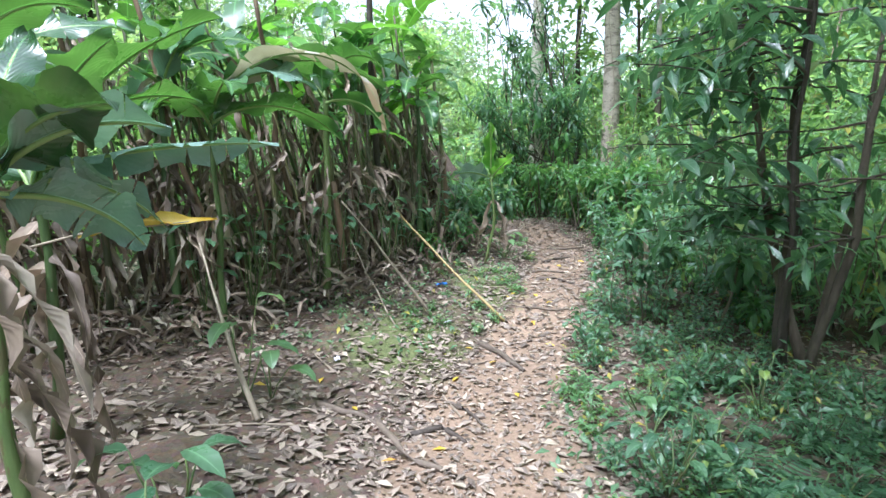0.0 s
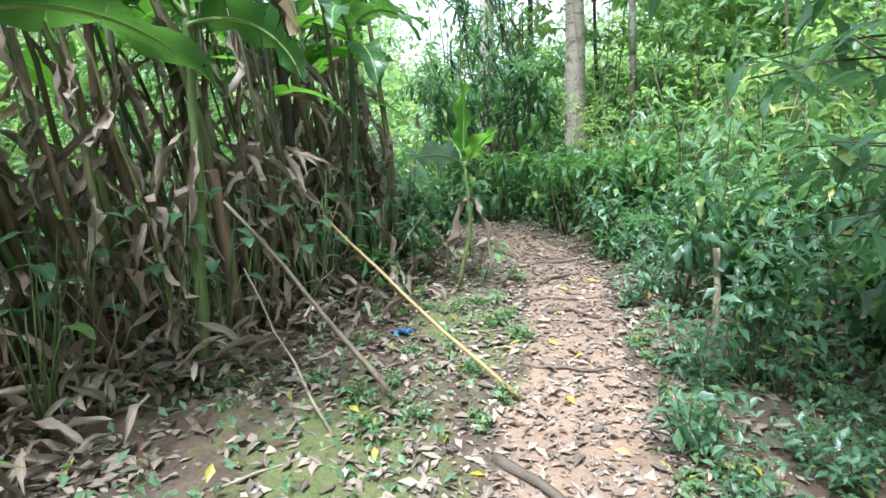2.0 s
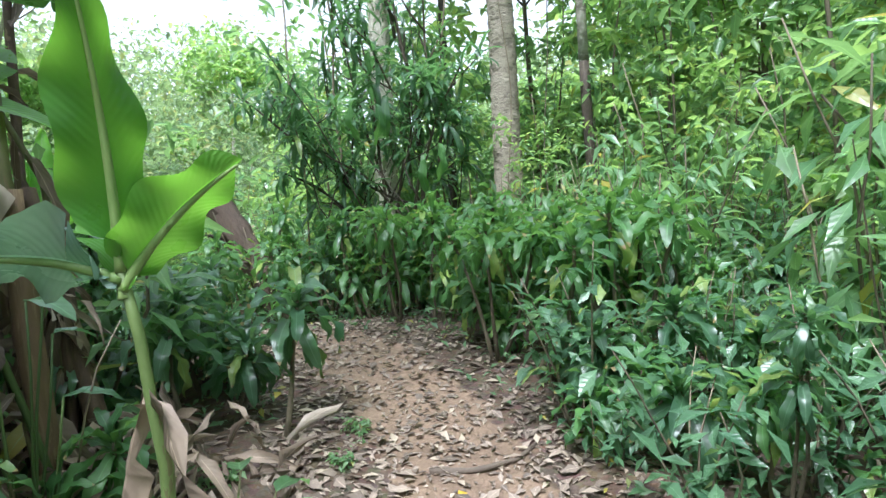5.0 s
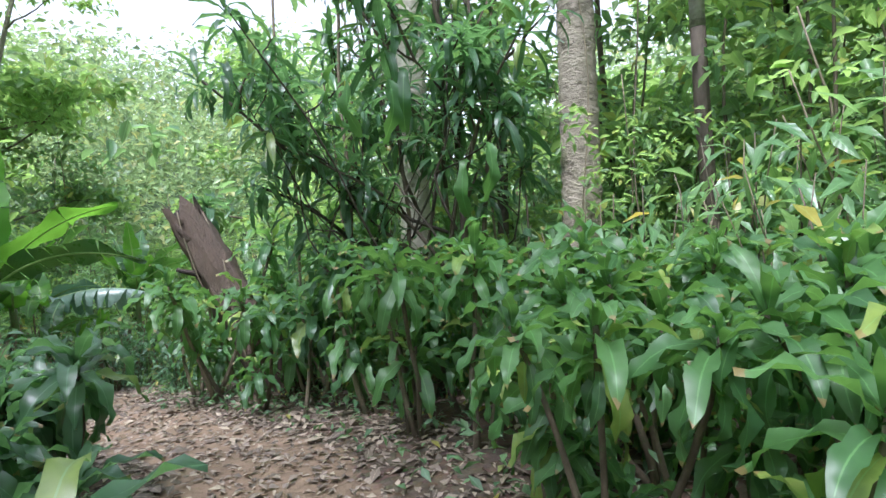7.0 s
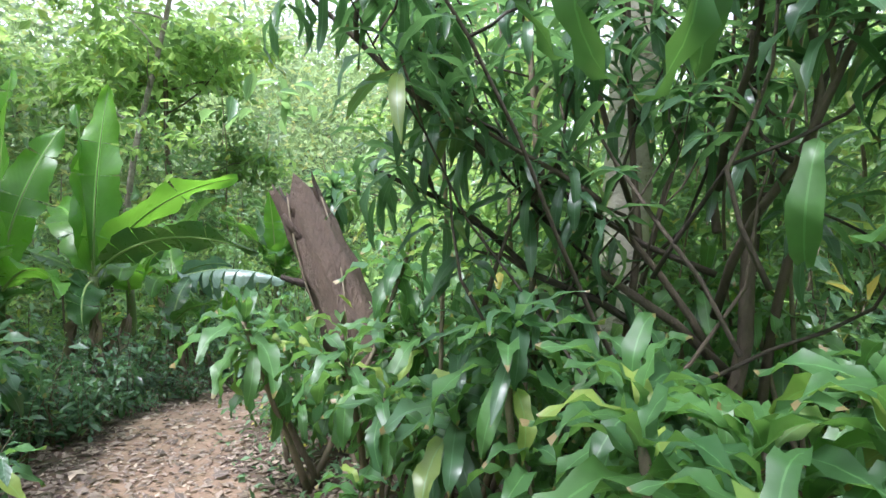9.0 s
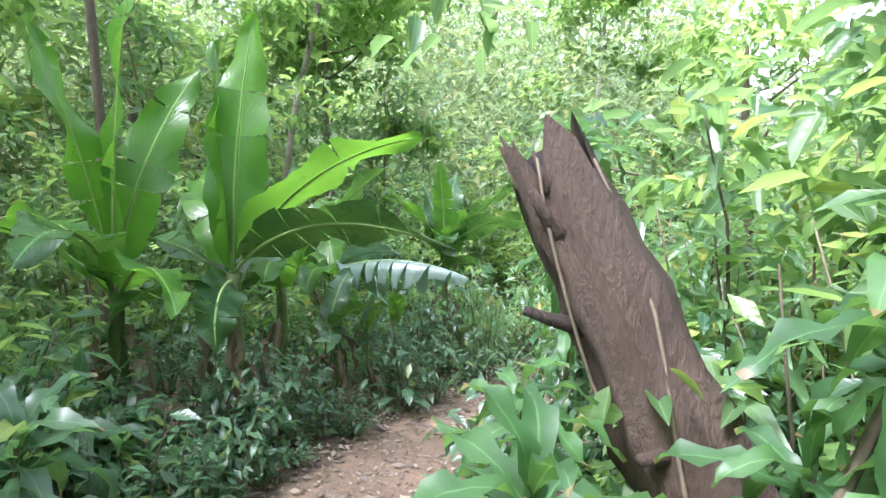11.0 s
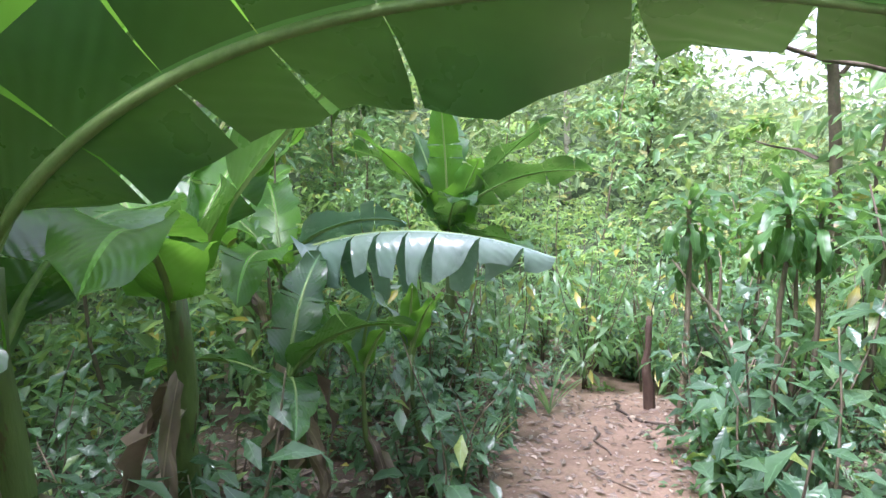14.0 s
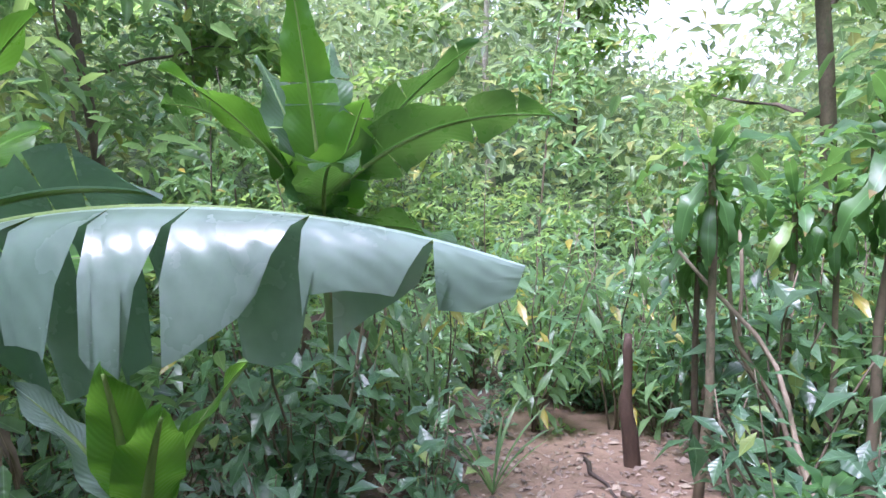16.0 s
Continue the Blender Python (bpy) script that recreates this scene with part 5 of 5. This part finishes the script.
for k, (a, b, rad) in enumerate([((0.33, 5.35), (0.66, 4.7), 0.034), ((1.18, 7.32), (1.62, 7.05), 0.026), ((1.42, 8.1), (1.82, 8.35), 0.024), ((-0.95, 3.98), (-0.42, 3.72), 0.028), ((-0.5, 3.8), (0.05, 3.05), 0.030),
                              ((-0.25, 3.62), (0.12, 3.5), 0.026), ((0.05, 4.1), (0.25, 3.75), 0.018), ((0.75, 6.4), (1.45, 6.25), 0.016), ((1.6, 8.9), (2.2, 9.0), 0.02), ((0.0, 4.6), (0.35, 4.9), 0.016), ((1.15, 7.7), (1.75, 7.55), 0.015), ((-1.3, 20.2), (-1.2, 19.4), 0.016), ((-0.9, 20.6), (-0.5, 20.3), 0.02), ((-1.05, 21.3), (-0.95, 20.5), 0.02)]):
    pts = bent((*a, 0), (*b, 0), 7, 0.12, 700 + k)
    pts = [Vector((p.x, p.y, land1(p.x, p.y) + 0.008 + rad * (0.7 - 1.4 * abs(i / 7 - 0.5)))) for i, p in enumerate(pts)]
    rod("tree_root", pts, rad, rad * 0.5, M["root"], "dark root lying across the dirt trail", "root", k, 8, 0.15, "roots across the trail")
for k, (x, y, turn, length) in enumerate([(-1.6, 3.4, 0.2, 0.9), (-0.9, 4.5, 2.2, 0.5), (-0.35, 4.6, 0.9, 0.35), (0.1, 3.9, 1.9, 0.5), (-2.2, 4.3, 0.1, 1.1), (0.5, 6.9, 0.4, 0.45), (1.9, 7.7, 1.0, 0.35), (-1.1, 5.1, 0.5, 0.7), (-1.5, 17.7, 0.6, 0.4), (-1.0, 18.6, 2.4, 0.5)]):
    pts = bent((x, y, 0), (x + math.cos(turn) * length, y + math.sin(turn) * length, 0), 5, 0.05, 740 + k)
    rod("fallen_stick", [Vector((p.x, p.y, land1(p.x, p.y) + 0.012)) for p in pts], 0.009, 0.005, M["stick_grey"], "dry grey stick lying on the leaf litter", "stick", k, 6, 0.1, "sticks on the ground")

# the branch that crosses above the trail
rod("hanging_branch", bent((-0.75, 18.6, 2.15), (1.3, 19.6, 1.75), 8, 0.1, 9), 0.012, 0.02, M["dark_bark"], "thin bare branch reaching across above the shrubs", "branch")

# lianas hanging among the trunks
for k, (x, y, x2, y2, rad) in enumerate([(3.05, 13.6, 3.35, 13.9, 0.014), (3.0, 14.2, 2.75, 13.8, 0.011), (3.75, 13.7, 3.95, 14.0, 0.009), (4.6, 13.6, 4.9, 14.2, 0.010), (1.55, 13.3, 1.5, 13.4, 0.016), (1.2, 13.6, 1.1, 13.9, 0.012)]):
    rod("liana", bent(on_land(x, y, -0.02), (x2, y2, 5.2), 12, 0.22, 760 + k), rad, rad * 0.8, M["cane"], "thin pale liana hanging down among the trunks", "liana", k, 6, 0.1, "lianas")

# dry straws leaning out of the thicket
rs = random.Random(66)
for k in range(44):
    y = rs.uniform(4.4, 8.8)
    x = edge_x(y) + rs.uniform(-0.35, 0.3)
    a, tilt, length = rs.uniform(0, 6.28), rs.uniform(0.3, 1.2), rs.uniform(0.5, 1.3)
    foot = on_land(x, y, 0.0)
    tip = foot + Vector((math.cos(a) * math.cos(tilt), math.sin(a) * math.cos(tilt), math.sin(tilt))) * length
    if clear_of_trail(tip.x, tip.y, 0.6):
        rod("dry_straw", bent(foot, tip, 5, 0.07, 860 + k), 0.006, 0.003, M["stick_grey"], "thin pale dry straw leaning in the thicket", "straw", k, 4, 0.1, "straws in the thicket")

# crumbs of broken leaves on the trodden soil
n = 42000
x, y = rng.uniform(-2.2, 2.6, n), rng.uniform(1.0, 22.0, n)
gap = trail_gap(x, y)[0]
keep = (gap < 0.95) & ((y < 15) | (rng.random(n) < 0.35))
x, y = x[keep], y[keep]
n = len(x)
spots = np.stack([x, y, land(x, y) + 0.012, rng.uniform(0, 6.28, n), rng.normal(0, 0.15, n), rng.normal(0, 0.2, n), rng.uniform(0.08, 0.24, n)], 1)
tagged(strewn("leaf_crumbs", SIMPLE, spots, M["litter"]), "small broken bits of dry leaves on the soil", "leaf litter", kind="stuff")

# leaf litter
spots = []
for k in range(52000):
    x, y = rt.uniform(-4.5, 4.0), rt.uniform(0.8, 22.0)
    gap = chart(x, y)[1]
    if gap > 1.0 and rt.random() < 0.6 and (y > 9.0 or x > 1.0):
        continue
    if gap < 0.4 and rt.random() < 0.55:
        continue
    if y > 15 and gap < 0.8 and rt.random() < 0.7:
        continue
    if 9.5 < y < 15 and rt.random() < 0.4:
        continue
    spots.append((x, y, land1(x, y) + 0.010 + abs(rt.gauss(0, 0.008)), rt.uniform(0, 6.28), rt.gauss(0.0, 0.16), rt.gauss(0, 0.22), rt.uniform(0.25, 0.95)))
tagged(strewn("leaf_litter", FLAT_LEAF, spots, M["litter"]), "carpet of dry brown and tan fallen leaves", "leaf litter", kind="stuff")

# ground cover of small leaves
spots = []
for k in range(30000):
    x, y = rt.uniform(-3.2, 5.5), rt.uniform(0.8, 20.0)
    g, right = chart(x, y)[1], chart(x, y)[2] > 0
    keep = (g > 0.36 and right) or (g > 0.75 and y > 9.5) or (not right and g > 0.55 and abs(y - 6.6) < 1.8 and rt.random() < 0.6)
    if keep and rt.random() < min(1.0, (g - 0.25) * 2.0):
        spots.append((x, y, land1(x, y) + 0.02 + 0.22 * rt.random() ** 1.6, rt.uniform(0, 6.28), rt.gauss(0.0, 0.4), rt.gauss(0, 0.35), rt.uniform(0.25, 0.75)))
tagged(strewn("ground_cover", OVATE, spots, M["cover"]), "low carpet of small green leaves beside the trail", "ground cover", kind="stuff")

# yellow fallen leaves on the trail
yellow_me = [link_mesh("_yellow", *s[:2], M["yellow"], s[2]) for s in FLAT_LEAF]
for k, (x, y) in enumerate([(-0.4, 3.2), (0.55, 4.2), (0.45, 4.9), (0.9, 5.9), (1.15, 6.4), (-0.65, 3.9), (0.1, 4.6), (1.55, 7.9), (1.3, 7.2), (0.25, 5.2), (-1.0, 4.4), (0.95, 5.3), (1.7, 8.6), (0.0, 3.4), (1.05, 6.7), (-1.5, 4.2), (0.75, 6.6), (0.85, 6.75), (1.9, 8.1)]):
    ob = tagged(new("fallen_yellow_leaf", yellow_me[k % 4]), "bright yellow fallen leaf on the trail", "leaf", "yellow fallen leaves")
    ob.location, ob.rotation_euler, ob.scale = on_land(x, y, 0.02), (0.1, -0.1, k * 1.7), (0.7, 0.7, 0.7)


# fern
def fern(at, seed, size):
    ob = thing("fern", (*at, land1(*at)), label="green fern with feathered fronds", category="fern", size=size)
    for k in range(7):
        spine, rise = [], 0.0
        x = z = 0.0
        for i in range(15):
            ang = radians(62 - 95 * i / 14)
            spine.append((x, z))
            x, z = x + math.cos(ang) * 0.05, z + math.sin(ang) * 0.05
        leaflets = []
        for i in range(2, 15):
            w = 0.17 * math.sin(math.pi * min(1, (i + 1) / 16)) + 0.02
            for s in (-1, 1):
                a, b = spine[i]
                leaflets.append(([(a, 0, b), (a + 0.02, s * 0.02, b + 0.008), (a + 0.04 + w * 0.35, s * w, b - 0.03), (a - 0.002, s * w * 0.5, b - 0.005)], [(0, 1, 2, 3)], [(0.5, 0), (0, 0.5), (0.5, 1), (1, 0.5)]))
        rib = tube([(a, 0, b) for a, b in spine], taper(0.005, 0.002, 15), 4)
        v, f, u = joined(rib, *leaflets)
        fr = link_mesh("frond", v, f, M["shrub"], u, ob)
        fr.rotation_euler = (0, 0, k * 0.9 + seed)


fern((1.62, 2.75), 0.3, 0.62)
fern((2.3, 3.2), 1.1, 0.55)


# broad-leaved seedlings near the start
def seedling(at, count, length, height, seed, key, label):
    r = random.Random(seed)
    ob = thing("broad_leaved_seedling", (*at, land1(*at)), label=label, category="plant")
    for k in range(count):
        a = k * 2.4 + r.uniform(-0.3, 0.3)
        tip = Vector((math.cos(a) * 0.16, math.sin(a) * 0.16, height * (0.5 + 0.5 * k / count)))
        v, f, u = tube(bent((0, 0, -0.02), tip, 4, 0.03, seed + k), taper(0.007, 0.004, 5), 5)
        link_mesh("stalk", v, f, M["stem_green"], u, ob)
        s = blade(length * r.uniform(0.8, 1.2), length * 0.5, 15, -45, 7, 2, 0.2, 0.05, 5, "ovate", 0.0, seed=seed + k)
        lf = link_mesh("leaf", *s[:2], M[key], s[2], ob)
        lf.location, lf.rotation_euler = tip, (0, 0, a)


seedling((-1.25, 2.35), 6, 0.24, 0.5, 801, "shrub", "dark green broad-leaved seedling by the trail")
seedling((-1.12, 1.8), 7, 0.25, 0.55, 808, "shrub", "dark green broad-leaved seedling by the trail")
seedling((-1.45, 3.9), 4, 0.26, 0.85, 802, "shrub_light", "light green broad-leaved seedling at the thicket")
seedling((-1.3, 4.0), 3, 0.25, 0.5, 803, "shrub_light", "light green broad-leaved seedling at the thicket")
seedling((1.35, 3.7), 6, 0.14, 0.35, 804, "shrub_light", "light green seedling beside the trail")
seedling((0.85, 8.2), 7, 0.2, 0.45, 805, "shrub_light", "leafy light green seedling beside the trail")
seedling((-2.3, 18.3), 8, 0.2, 0.55, 806, "shrub", "dark green broad-leaved seedling by the trail")
seedling((-2.2, 17.75), 6, 0.24, 0.35, 807, "shrub", "dark green broad-leaved seedling by the trail")


for k in range(12):
    y = 5.4 + 0.28 * k
    seedling((edge_x(y) + 0.12 * math.sin(2.3 * k), y), 9, 0.19, 0.8 + 0.75 * (0.5 + 0.5 * math.sin(3.1 * k)), 820 + 10 * k, "shrub", "dark green broad-leaved climber among the thicket stems")
for k, (x, y) in enumerate([(1.35, 2.2), (1.75, 2.05), (1.15, 2.75), (1.9, 2.6), (1.55, 3.1), (2.1, 3.6), (1.25, 3.3)]):
    seedling((x, y), 9, 0.13, 0.22 + 0.12 * (k % 3), 950 + 10 * k, "shrub", "low dark green leafy seedling on the forest floor")
fern((1.55, 2.15), 0.7, 0.6)
fern((2.0, 2.35), 2.0, 0.6)


# spiky grass tuft by the trail's lower end
def tuft(at, count, length, seed):
    r = random.Random(seed)
    ob = thing("grass_tuft", (*at, land1(*at)), label="tuft of light green spiky grass blades", category="grass")
    for k in range(count):
        s = blade(length * r.uniform(0.6, 1.1), 0.028, r.uniform(60, 85), r.uniform(0, 60), 5, 1, 0.4, 0, 0, "strap", seed=seed + k)
        b = link_mesh("leaf", *s[:2], M["shrub_light"], s[2], ob)
        b.rotation_euler = (0, 0, r.uniform(0, 6.28))


tuft((-2.15, 18.95), 14, 0.5, 901)
tuft((-1.75, 20.6), 12, 0.7, 902)


# crumpled wrapper and white flower-like scrap
def scrap(name, at, size, material, label, seed):
    bm = bmesh.new()
    bmesh.ops.create_grid(bm, x_segments=7, y_segments=6, size=size)
    r = random.Random(seed)
    for v in bm.verts:
        v.co.z += r.uniform(0, size * 0.6)
        v.co.x *= r.uniform(0.7, 1.1)
        v.co.y *= r.uniform(0.5, 0.8)
    bmesh.ops.solidify(bm, geom=bm.faces[:], thickness=0.002)
    me = bpy.data.meshes.new(name)
    bm.to_mesh(me)
    bm.free()
    me.materials.append(material)
    ob = new(name, me)
    ob.location, ob.rotation_euler = on_land(*at, 0.015), (0.2, 0.1, seed)
    tagged(ob, label, "litter")


scrap("crumpled_wrapper", (-0.05, 6.82), 0.065, M["blue"], "crumpled blue foil wrapper on the ground", 3)
scrap("paper_scrap", (0.02, 5.75), 0.035, M["white"], "torn white paper scrap on the moss", 4)
scrap("paper_scrap", (-0.95, 4.75), 0.035, M["white"], "torn white paper scrap on the leaves", 5)
